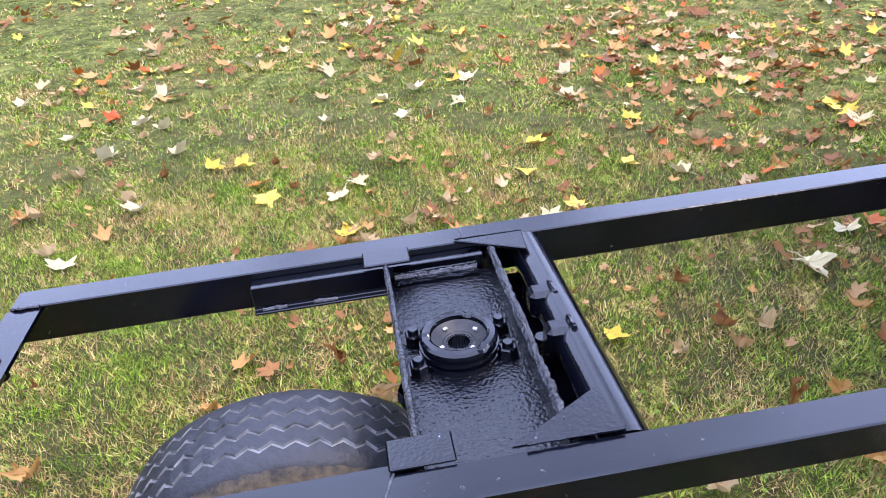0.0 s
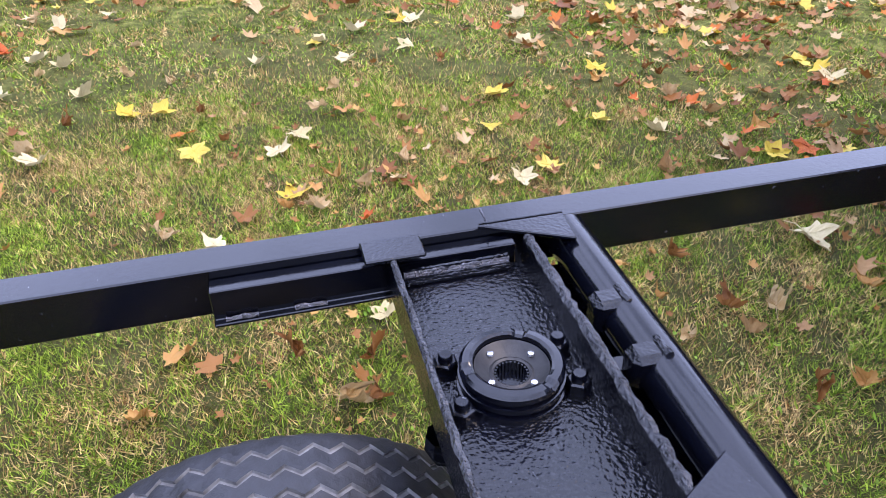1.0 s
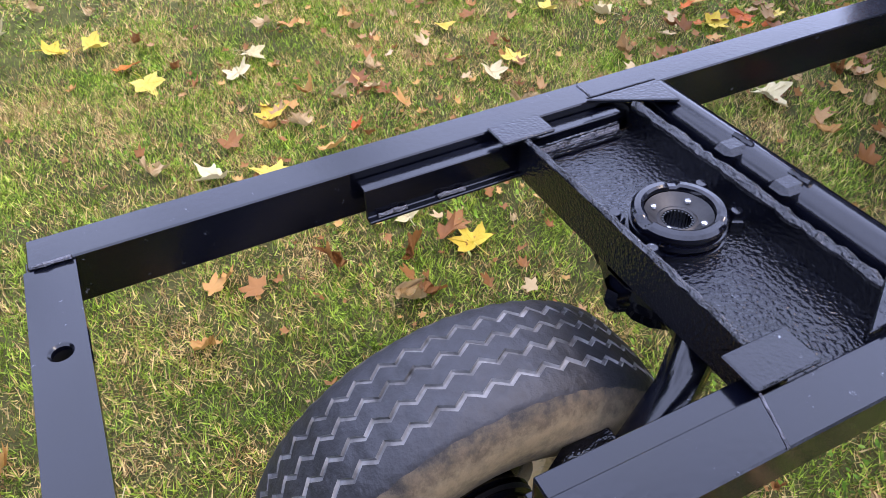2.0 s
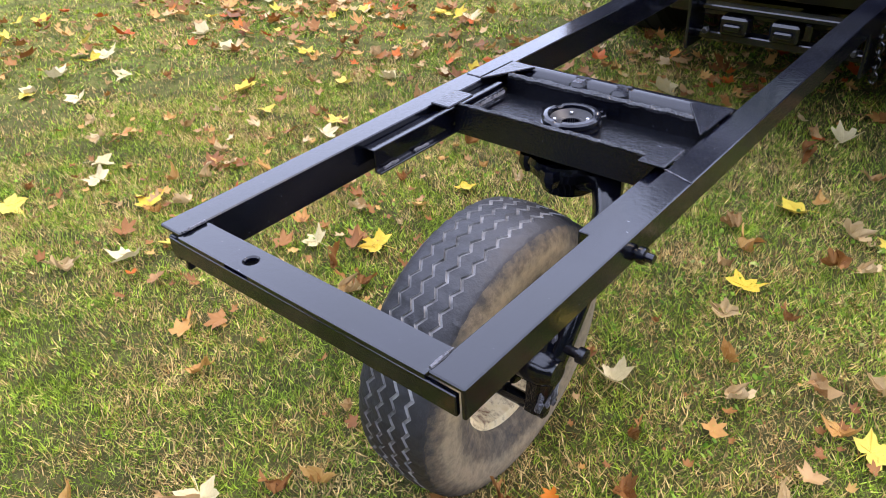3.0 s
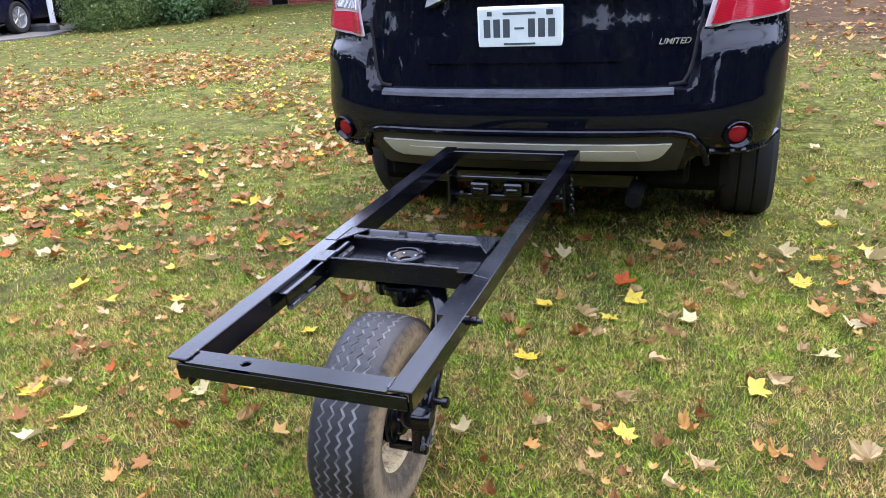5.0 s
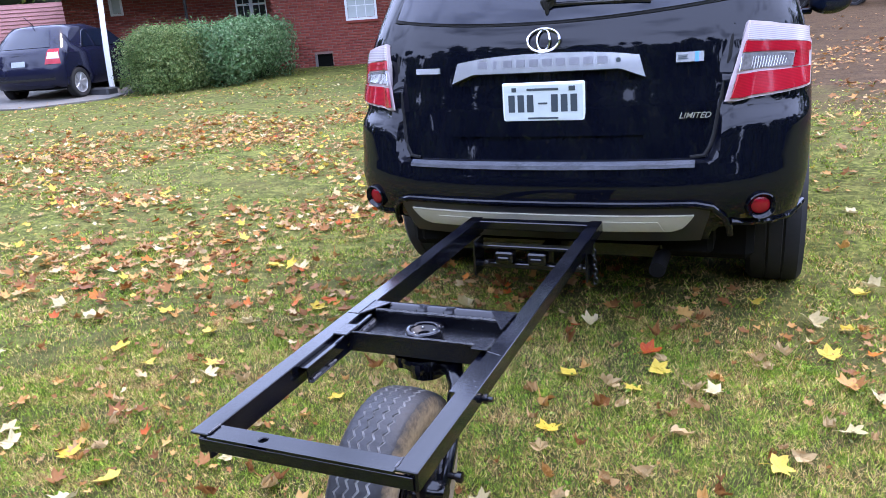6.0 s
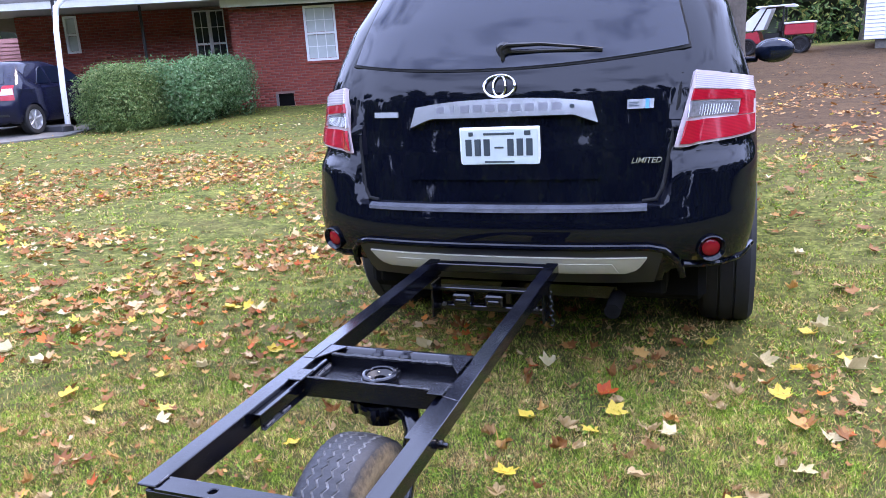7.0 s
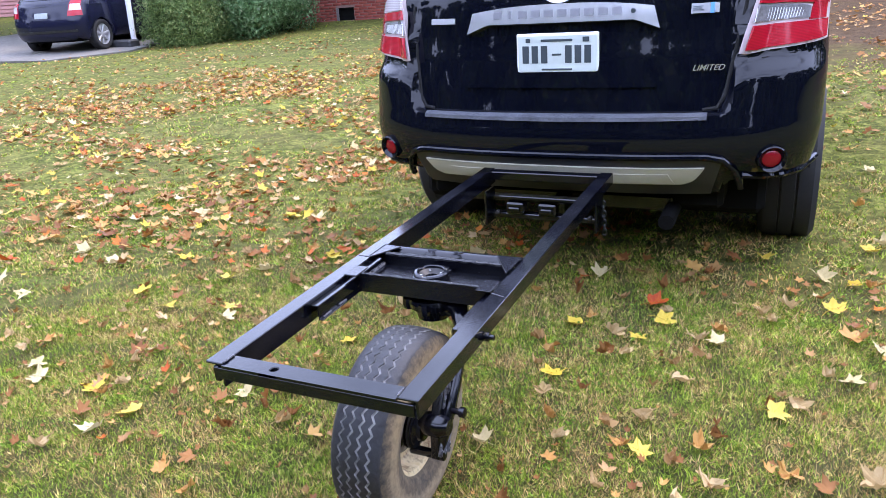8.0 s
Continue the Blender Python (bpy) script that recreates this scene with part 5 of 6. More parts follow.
LEAVES = [
    ("buff", [0.91, 1.9, 0.82, 1.71, 0.42, 1.54, 0.35, 1.21, 0.55, 1.2, 0.99, 1.39, 0.31, 1.9, 0.25, 2.04, 0.53, 2.06, 0.77, 2.27, 0.74, 2.32, 0.82, 2.4, 0.42, 2.26, 1.25, 3.96, 1.34, 3.36, -0.59, 1.23, -1.25, 1.28, -1.32, 1.43, -1.69, 1.76, -1.05, 1.79, -2.04, 2.23, -1.59, 2.48, -0.57, 2.09, -0.55, 1.88, -2.35, 3.23, -2.91, 3.1, -1.18, 3.46, 0.21, 1.38, 0.49, 1.77, -1.23, 0.93, -0.82, 1.52, -1.42, 1.56, 0.19, 0.84, 0.34, 0.91, 0.29, 0.98, 0.29, 0.94, 0.61, 1.29, -0.61, 2.51, -0.47, 2.42, 0.12, 1.6, -1.82, 1.39, -3, 0.05, -3.11, 0.44, -2.42, 0.52, -2.1, 0.27]),
    ("buff", [-2.08, 0.35, -1.79, 0.57, -1.78, 0.28, -2.29, 1.72, -2.63, 1.42, -2.79, 1.27, -2.33, 0.8, -2.64, 0.83, -2.2, 0.96, -2.01, 1.48, -0.19, 1.75, -1.49, 0.38, -3.83, 1.24]),
    ("cream", [0.97, 1.89, 0.02, 1.31, 0.6, 2.06, 1.08, 2.12, 0.94, 2.71, 1.23, 3.15, 1.26, 2.69, 0.12, 2.55, 1.32, 4.4, -1.13, 1.05, -1.23, 1.82, -1.36, 2.3, -2.19, 2.23, -0.79, 1.35, -0.4, 0.7, -1.57, 1.24, -1.67, 1.3, -0.48, 2.67, -0.76, 2.32, -3.07, 1.31, -3.39, -0.09, -3.14, -0.12, -2.98, 0.54, -2.59, 0.49, -2.49, 0.59, -2.53, 0.23, -2.24, 0.41, -2.18, 0.68, -1.72, 0.6, -2.25, 1.57, -2.31, 1.81, -2.55, 1.65, -2.6, 1.9, -2.47, 1.51, -2.3, 1.25, -3.11, 0.72, -3.39, 0.82, -2.49, 2.33, -2.65, 3.24, -1.54, 3.06, -0.88, 2.52, -1.4, 0.43]),
    ("yellow", [0.76, 1.66, 0.43, 1.38, 0.12, 1.71, 0.12, 2.09, 0.34, 2.03, 0.97, 2.4, 1.07, 2.66, 1.17, 3.06, 1.24, 2.78, 0.74, 2.89, -1.08, 1.16, -1.32, 1.24, -1.54, 1.85, -1.77, 1.94, -1.26, 1.91, -1.87, 2.36, -1.14, 2.52, -0.64, 1.76, -2.72, 4.03, -1.73, 4.09, -4, 4.2, -0.08, 0.81, 0.11, 0.82, 0.4, 2.19, -0.65, 1.42, -1.48, 2.17, -1.65, 1.01, -3.38, 0.08, -2.95, 0.22, -1.99, 0.81, -1.95, 0.92, -2.59, 1.84, -2.46, 1.47, -2.64, 3.34, -1.71, 3.07, -4.39, 1.29]),
    ("pink", [0.32, 1.47, 0.51, 1.36, 0.06, 1.77, 0.53, 1.96, 1.03, 1.86, 0.03, 2.56, 0.23, 2.34, -1.59, 2.13, -1.14, 2.2, -1.42, 2.5, -1, 2.23, -0.52, 2, -0.41, 0.66, -0.42, 0.62, 0.02, 1.94, 0.48, 1.87, -1.66, 1.61, 0.27, 0.87]),
    ("orange", [0.38, 1.4, 0.57, 1.43, 0.79, 1.37, 0.91, 1.21, 0.17, 1.48, 0.08, 1.85, 0.61, 2.15, 1.12, 2.64, 0.51, 2.98, 0.52, 2.58, -0.7, 2.77, 1.19, 3.69, -1.27, 1.22, -1.38, 1.36, -1.78, 2.33, -1.23, 2.77, -0.99, 2.39, -1.3, 2.59, -2.65, 2.62, -1.12, 2.9, -1.43, 3.26, -0.57, 0.56, -0.27, 0.84, 0.16, 2.16, -1.79, 1.63, -0.65, 0.9, -0.57, 2.32, -0.1, 2.34, -0.26, 1.63, -2.94, 0.33, -2.48, 0.08, -1.78, 0.22, -3.27, 0.73, -0.34, 2.1, -0.18, 2.04]),
    ("brown", [0.11, 1.2, 0.14, 1.09, 0.26, 1.88, 0.23, 1.66, 0.05, 2.39, -0.36, 2.93, -0.19, 2.79, -0.74, 3.15, 0.38, 2.49, -0.73, 1.17, -0.57, 1.28, -0.81, 1.71, -0.24, 0.97, -2.38, 3.01, -1.87, 3.05, -2.32, 2.75, -0.16, 0.82, -0.31, 0.79, -0.6, 2.01, -0, 0.97, 0.44, 1.1, 0.48, 1.12, 0.62, 1.5, -1.7, 1.1, -0.68, 1.3, -0.37, 1.65, -0.76, 2.58, -1.93, 1.05, -1.95, 0.66, -2.61, 1.12, -2.14, 1.89, -1.82, 2.52, -1.75, 2.54, -0.35, 2.01, -0.8, 1.99, -3.78, 1.16]),
    ("red", [0.36, 2.32, -1.13, 2.63, -0.19, 0.77, -1.77, 0.98, -0.81, 2.86, -2.72, 0.37, -2.81, 2.13]),
]
LABEL = {"cream": "pale cream maple leaf lying face down on the grass", "buff": "buff dry maple leaf lying on the grass", "yellow": "bright yellow maple leaf on the grass", "orange": "orange-tan curled maple leaf on the grass",
         "red": "red maple leaf lying on the grass", "brown": "dark brown crumpled maple leaf on the grass", "pink": "pinkish tan curled leaf on the grass"}
# leaf widths in metres
SIZE = {"cream": (0.085, 0.135), "buff": (0.07, 0.115), "yellow": (0.078, 0.12), "orange": (0.07, 0.105), "red": (0.09, 0.125), "brown": (0.065, 0.10), "pink": (0.065, 0.105)}
CURL = {"cream": 1.0, "buff": 1.5, "yellow": 0.8, "orange": 1.5, "red": 0.8, "brown": 1.8, "pink": 1.9}
LEAFMESH = {}


def leaf_data(kind, v):
    if (kind, v) not in LEAFMESH:
        LEAFMESH[kind, v] = leaf_mesh("maple_leaf", LEAFC[kind], 31 * v + len(kind), CURL[kind])
    return LEAFMESH[kind, v]


def put_leaf(kind, x, y, rng, scale=1.0):
    s = rng.uniform(*SIZE[kind]) * scale
    ob = new("maple_leaf", leaf_data(kind, rng.randrange(6)))
    z = float(ground_z(x, y)) + 0.016
    ob.matrix_basis = Matrix.LocRotScale((x, y, z), Euler((rng.gauss(0, 0.16), rng.gauss(0, 0.16), rng.uniform(0, 6.28))), Vector((s, s, s * rng.uniform(0.7, 1.25))))
    tagged(ob, LABEL[kind], "leaf", "fallen leaves round the trailer")


def clear_of_wheel(x, y):
    return math.hypot((x + 0.115) / 0.10, (y - 1.087) / 0.16) > 1


def build_leaves():
    rng = random.Random(21)
    for kind, flat in LEAVES:
        for x, y in zip(flat[0::2], flat[1::2]):
            if clear_of_wheel(x, y):
                put_leaf(kind, x, y, rng)
    kinds = ["pink", "pink", "buff", "orange", "brown", "brown", "brown"]
    n = 0
    while n < 60:
        x, y = rng.uniform(-1.4, 1.6), rng.uniform(0.3, 3.4)
        if clear_of_wheel(x, y) and not (x > -0.2 and y < 0.6):
            put_leaf(rng.choice(kinds), x, y, rng, 0.5)
            n += 1


build_leaves()


def leaf_field(name, label, n, seed, where, size, weights, curl_up=0.5):
    """Uncounted leaves as one sheet of small leaf outlines."""
    rng = np.random.RandomState(seed)
    names = list(LEAFC)
    x, y = where(rng, n)
    # the wind leaves drifts and bare lanes between them
    drift = np.sin(1.9 * x + 2.3 * y) + np.sin(3.1 * x - 1.4 * y + 1.0) + np.sin(4.7 * y + 0.6 * x + 2.0) + np.sin(0.8 * x - 0.9 * y)
    keep = drift > rng.normal(0.0, 1.1, len(x))
    x, y = x[keep], y[keep]
    n = len(x)
    pts = [(a, r) for a, r in LOBES[0::2]] + [(360 - a, r) for a, r in reversed(LOBES[2:-1:2])]
    ang, rad = np.radians([p[0] for p in pts]), np.array([p[1] for p in pts])
    lx, ly = np.concatenate([[0], rad * np.sin(ang)]), np.concatenate([[0], rad * np.cos(ang)])
    k = len(lx)
    s = (size[0] + (size[1] * 1.15 - size[0]) * rng.uniform(0, 1, n) ** 2)[:, None] * 0.5
    yaw = rng.uniform(0, 6.283, n)[:, None]
    cur = rng.uniform(0, curl_up, n)[:, None]
    fold = rng.uniform(0, curl_up, n)[:, None]
    px, py = lx[None] * s, ly[None] * s
    pz = (cur * (lx ** 2)[None] + fold * np.abs(ly)[None] + rng.uniform(-0.1, 0.1, (n, k))) * s
    tx, ty = rng.normal(0, 0.25, n)[:, None], rng.normal(0, 0.25, n)[:, None]
    pz = pz + tx * px + ty * py
    pz = pz - pz.min(1, keepdims=True)
    wx, wy = x[:, None] + px * np.cos(yaw) - py * np.sin(yaw), y[:, None] + px * np.sin(yaw) + py * np.cos(yaw)
    v = np.stack([wx, wy, ground_z(x, y)[:, None] + 0.016 + pz], 2).reshape(-1, 3)
    i = np.arange(k - 1)
    tri = np.stack([0 * i, 1 + (i + 1) % (k - 1), 1 + i], 1).ravel()
    loops = (np.arange(n)[:, None] * k + tri[None]).ravel()
    w = np.array([weights.get(m, 0) for m in names], float)
    ids = np.repeat(rng.choice(len(names), n, p=w / w.sum()), k - 1)
    ob = new(name, fast_mesh(name, v, np.full(n * (k - 1), 3), loops, [LEAFC[m] for m in names], ids, True))
    tagged(ob, label, "leaves", "", "stuff")


def scatter(cx, cy, sx, sy, ok):
    def where(rng, n):
        x, y = rng.normal(cx, sx, n), rng.normal(cy, sy, n)
        keep = ok(x, y)
        return x[keep], y[keep]
    return where


away = lambda x, y: np.hypot(x + 0.9, y - 1.6) > 1.6
MIXED = {"cream": 1.0, "buff": 2.8, "yellow": 2.6, "orange": 3.6, "red": 0.9, "brown": 9, "pink": 2.6}
leaf_field("leaf_litter", "thick litter of tan and brown maple leaves", 9500, 5, scatter(-4.6, 6.2, 2.2, 1.9, away), (0.04, 0.095), MIXED, 0.8)
leaf_field("leaf_litter_left", "scattered autumn leaves over the lawn", 2200, 6, scatter(-5.2, 1.6, 2.0, 2.2, lambda x, y: (x < -2.6) & away(x, y)), (0.055, 0.12), MIXED, 0.8)
leaf_field("leaf_litter_back", "scattered leaves towards the house", 7500, 7, scatter(-5.0, 9.5, 3.4, 3.0, lambda x, y: (y < 15.5) & away(x, y)), (0.04, 0.08), MIXED)
leaf_field("leaf_litter_by_car", "drift of brown and red leaves beside the car", 1500, 15, scatter(-2.2, 3.7, 0.9, 1.1, lambda x, y: (y > 2.2) & (x < -0.3)), (0.045, 0.085), {"brown": 7, "pink": 4, "orange": 2.5, "red": 1.0, "buff": 2.5, "yellow": 1.0}, 0.7)
leaf_field("leaf_litter_side", "brown leaves beside the car and earth", 4200, 8, scatter(3.6, 10.5, 1.9, 4.5, lambda x, y: (x > 0.9) & away(x, y)), (0.06, 0.12), {"brown": 8, "pink": 3, "orange": 3, "buff": 0.5, "yellow": 0.5})
leaf_field("leaf_litter_under_car", "brown leaves gathered under the car", 620, 9, scatter(-0.1, 2.85, 0.8, 0.5, lambda x, y: (y > 2.1)), (0.04, 0.085), {"brown": 6, "red": 2, "orange": 3, "pink": 4, "buff": 1})
leaf_field("leaf_litter_near", "small dry leaves and pieces on the lawn", 900, 16, scatter(-1.0, 1.9, 1.7, 1.2, lambda x, y: (y > 0.2) & (np.hypot((x + 0.115) / 0.14, (y - 1.087) / 0.24) > 1)), (0.035, 0.080), {"brown": 8, "orange": 4, "pink": 2.5, "buff": 1.5, "red": 0.8}, 1.0)
leaf_field("leaf_crumbs", "small crumbled leaf bits in the grass", 5200, 10, scatter(-0.4, 1.6, 1.6, 1.3, lambda x, y: np.hypot((x + 0.115) / 0.1, (y - 1.087) / 0.16) > 1), (0.010, 0.034), {"brown": 8, "pink": 1.5, "orange": 2}, 0.9)


# ---- house, shrubs and what stands round the lawn ----
HU = Vector((0.92, 0.39, 0)).normalized()
HM = Matrix.Translation((-8.82, 16.82, -0.25)) @ Matrix.Rotation(math.atan2(HU.y, HU.x), 4, "Z")   # u along the wall, -v towards the lawn


def window_unit(name, u0, u1, z0, z1, v, cols, rows, pane, label):
    w = thing(name, HM, label, "window", "", "structure")
    fw = 0.03 if pane == M["darkpane"] else 0.055
    f = B()
    box(f, u0, u0 + fw, v - 0.05, v + 0.06, z0, z1)
    box(f, u1 - fw, u1, v - 0.05, v + 0.06, z0, z1)
    box(f, u0 + fw, u1 - fw, v - 0.05, v + 0.06, z1 - fw, z1)
    box(f, u0 + fw, u1 - fw, v - 0.05, v + 0.06, z0, z0 + fw)
    box(f, u0 + fw, u1 - fw, v - 0.045, v + 0.03, (z0 + z1) / 2 - 0.025, (z0 + z1) / 2 + 0.025)
    part("window_frame", f, M["white"], w, "white window frame")
    s = B()
    box(s, u0 - 0.04, u1 + 0.04, v - 0.09, v + 0.02, z0 - 0.06, z0 - 0.002, 0.006)
    part("window_sill", s, M["brick"], w)
    mid = (z0 + z1) / 2
    for za, zb in ((z0 + fw, mid - 0.025), (mid + 0.025, z1 - fw)):
        for i in range(cols):
            for j in range(rows):
                pw, ph = (u1 - u0 - 2 * fw) / cols, (zb - za) / rows
                p = B()
                box(p, u0 + fw + i * pw + 0.008, u0 + fw + (i + 1) * pw - 0.008, v, v + 0.012, za + j * ph + 0.008, za + (j + 1) * ph - 0.008)
                part("pane", p, pane, w)
        g = B()
        for i in range(1, cols):
            u = u0 + fw + i * (u1 - u0 - 2 * fw) / cols
            box(g, u - 0.008, u + 0.008, v - 0.012, v + 0.01, za, zb)
        for j in range(1, rows):
            z = za + j * (zb - za) / rows
            box(g, u0 + fw, u1 - fw, v - 0.010, v + 0.012, z - 0.008, z + 0.008)
        if cols * rows > 1:
            part("glazing_bar", g, M["white"], w)


def brick_wall(name, u0, u1, z0, z1, v, holes, label, singles=0, ends=0.2):
    """Wall backing in mortar colour with separate bricks standing a little proud, left out at the openings."""
    def free(a, b, c, d):
        return not any(a < h1 and b > h0 and c < k1 and d > k0 for h0, h1, k0, k1 in holes)
    us = sorted({u0, u1, *[h for q in holes for h in q[:2] if u0 < h < u1]})
    zs = sorted({z0, z1, *[h for q in holes for h in q[2:] if z0 < h < z1]})
    back = B()
    for a, b in zip(us, us[1:]):
        for c, d in zip(zs, zs[1:]):
            if free(a + 1e-4, b - 1e-4, c + 1e-4, d - 1e-4):
                box(back, a, b, v + 0.004, v + ends, c, d)
    wall = solid(name, back, M["mortar"], label, "wall", "", "structure", HM)
    bw, bh, j = 0.203, 0.057, 0.0105
    verts, loops, cnt, n = [], [], [], 0
    pieces = []
    row, z = 0, z0
    while z + bh < z1:
        u = u0 - (0.107 if row % 2 else 0)
        while u < u1:
            a, b = max(u, u0), min(u + bw, u1)
            if b - a > 0.04:
                if free(a, b, z, z + bh):
                    pieces.append((a, b, z))
                else:
                    for q in holes:
                        if a < q[0] < b and free(a, q[0] - 0.004, z, z + bh) and q[0] - a > 0.04:
                            pieces.append((a, q[0] - 0.004, z))
                        if a < q[1] < b and free(q[1] + 0.004, b, z, z + bh) and b - q[1] > 0.04:
                            pieces.append((q[1] + 0.004, b, z))
            u += bw + j
        z += bh + j
        row += 1
    def corners(a, b, z):
        o = 0.003
        return [(a, v + 0.004, z), (b, v + 0.004, z), (b, v + 0.004, z + bh), (a, v + 0.004, z + bh), (a + o, v - 0.006, z + o), (b - o, v - 0.006, z + o), (b - o, v - 0.006, z + bh - o), (a + o, v - 0.006, z + bh - o)]
    quads = [(4, 5, 6, 7), (0, 1, 5, 4), (1, 2, 6, 5), (2, 3, 7, 6), (3, 0, 4, 7)]
    shared = None
    made = 0
    for a, b, z in pieces:
        whole = abs(b - a - bw) < 1e-6
        if made < singles and whole and u0 < a < u0 + 3.6:
            if shared is None:
                vs = [(x - a, y, zz - z) for x, y, zz in corners(a, b, z)]
                shared = fast_mesh("brick", vs, [4] * 5, [q for f in quads for q in f], [M["brick"]])
            ob = new("brick", shared)
            ob.parent = wall
            ob.matrix_basis = Matrix.Translation((a, 0, z))
            made += 1
            continue
        base = len(verts)
        verts += corners(a, b, z)
        for q in quads:
            loops += [base + k for k in q]
            cnt.append(4)
    if verts:
        ob = new("brickwork", fast_mesh("brickwork", verts, cnt, loops, [M["brick"]]))
        ob.parent = wall
        tagged(ob, "courses of red brick", "", "", "stuff")


def build_house():
    brick_wall("wall_front", -1.13, 7.5, 0.45, 3.02, 0.0, [(0.66, 1.44, 1.66, 3.02), (-0.21, 0.23, 0.62, 0.93)], "red brick house wall", 290)
    brick_wall("wall_porch", -6.75, -0.93, 0.45, 3.22, 1.5, [(-2.30, -1.50, 1.45, 3.16), (-5.56, -5.22, 2.25, 3.20)], "red brick wall under the porch roof", 0)
    side = B()
    box(side, -1.13, -0.93, 0.204, 1.49, 0.45, 3.02)
    solid("wall_return", side, M["brick"], "brick return of the porch", "wall", "", "structure", HM)
    ew = B()
    box(ew, -6.75, -6.55, 1.71, 8.0, 0.45, 3.22)
    box(ew, 7.3, 7.5, 0.21, 8.0, 0.45, 3.02)
    box(ew, -6.75, 7.5, 8.01, 8.2, 0.45, 3.02)
    solid("wall_back", ew, M["brick"], "plain brick walls closing the house", "wall", "", "structure", HM)
    window_unit("window_1", 0.66, 1.44, 1.68, 3.0, 0.03, 3, 2, M["pane"], "white sash window with pale curtains")
    window_unit("window_2", -2.30, -1.91, 1.45, 3.14, 1.53, 2, 2, M["darkpane"], "dark porch sash window")
    window_unit("window_3", -1.89, -1.50, 1.45, 3.14, 1.53, 2, 2, M["darkpane"], "dark porch sash window")
    window_unit("window_4", -5.56, -5.22, 2.25, 3.18, 1.53, 1, 1, M["pane"], "small window with a blind")
    v = B()
    box(v, -0.21, 0.23, 0.10, 0.12, 0.62, 0.93)
    vent = thing("foundation_vent", HM, "open dark vent low in the brick wall", "vent", "", "structure")
    part("vent_back", v, M["matte"], vent)
    l = B()
    box(l, -0.205, -0.15, -0.03, 0.05, 0.625, 0.925, 0.005)
    part("vent_flap", l, M["roofing"], vent, "grey vent flap")
    f = B()
    box(f, -1.25, 7.7, -0.35, 0.45, 3.10, 3.16)
    box(f, -1.25, 7.7, -0.37, -0.34, 3.03, 3.22, 0.005)
    solid("soffit_front", f, M["white"], "white soffit and fascia", "soffit", "", "structure", HM)
    f = B()
    box(f, -9.6, -1.26, -1.2, 1.9, 3.24, 3.32)
    box(f, -9.6, -1.26, -1.24, -1.19, 3.14, 3.36, 0.005)
    solid("soffit_porch", f, M["beam"], "grey porch soffit and beam", "soffit", "", "structure", HM)
    r = B()
    prism(r, [(-1.25, 3.38), (4.0, 5.2), (9.0, 3.38), (9.0, 3.30), (-1.25, 3.30)], "x", -9.7, 7.8)
    solid("roof", r, M["roofing"], "low grey shingle roof", "roof", "", "structure", HM)
    p = B()
    pipe(p, [(-3.26, 0.2, 0.5), (-3.26, 0.2, 3.24)], 0.035, 8)
    solid("porch_post", p, M["trim"], "thin dark porch post", "post", "", "", HM)
    # white downpipe post at the lawn's edge
    p = B()
    pipe(p, [(-11.55, 12.45, 0.26), (-11.52, 12.47, 1.16), (-11.46, 12.51, 2.31), (-11.40, 12.54, 2.76), (-11.2, 12.75, 3.06)], 0.055, 10)
    solid("downpipe", p, M["white"], "white downpipe standing beside the shrubs", "downpipe")
    p = B()
    pipe(p, [(-11.62, 12.52, 0.22), (-11.58, 12.55, 1.6), (-11.5, 12.6, 3.1)], 0.035, 8)
    solid("dark_post", p, M["trim"], "thin dark post behind the downpipe", "post")
    pot = B()
    box(pot, -11.95, -11.35, 12.1, 12.42, 0.24, 0.44, 0.03)
    pl = solid("planter", pot, M["pot"], "low dark planter at the foot of the downpipe", "planter")
    d = B()
    pts = [(-11.6, 10.2), (-10.9, 11.6), (-11.3, 13.2), (-13.5, 26.0), (-17.5, 26.0), (-17.0, 11.0), (-15.0, 9.6)]
    d.faces.new([d.verts.new((x, y, float(ground_z(x, y)) + 0.025)) for x, y in pts])
    r = bmesh.ops.extrude_face_region(d, geom=d.faces[:])
    bmesh.ops.translate(d, vec=(0, 0, -0.2), verts=[v for v in r["geom"] if isinstance(v, bmesh.types.BMVert)])
    bmesh.ops.recalc_face_normals(d, faces=d.faces[:])
    solid("driveway", d, M["concrete"], "grey-brown gravel driveway", "driveway", "", "structure")


build_house()


def leafy(name, clumps, n, size, mat, seed, parent, lab, squash=1.0, spray=0.0):
    """A crown of small leaf blades in many clumps."""
    rng = np.random.RandomState(seed)
    c = np.array(clumps)
    w = c[:, 3] ** 2
    pick = rng.choice(len(c), n, p=w / w.sum())
    d = rng.normal(0, 1, (n, 3))
    d /= np.linalg.norm(d, axis=1)[:, None]
    r = c[pick, 3] * (0.66 + 0.42 * rng.uniform(0, 1, n) ** 0.7 + spray * (rng.uniform(0, 1, n) > 0.93) * rng.uniform(0, 0.5, n))
    p = c[pick, :3] + d * r[:, None] * np.array([1, 1, squash])
    nrm = d + rng.normal(0, 0.6, (n, 3))
    nrm /= np.linalg.norm(nrm, axis=1)[:, None]
    t = np.cross(nrm, rng.normal(0, 1, (n, 3)))
    t /= np.linalg.norm(t, axis=1)[:, None]
    b = np.cross(nrm, t)
    s = rng.uniform(size[0], size[1], n)[:, None]
    v = np.stack([p - t * s, p - b * s * 0.42, p + t * s, p + b * s * 0.42], 1).reshape(-1, 3)
    ob = new(name, fast_mesh(name, v, np.full(n, 4), np.arange(4 * n), [mat]))
    ob.parent = parent
    ob["label"] = lab
    return ob


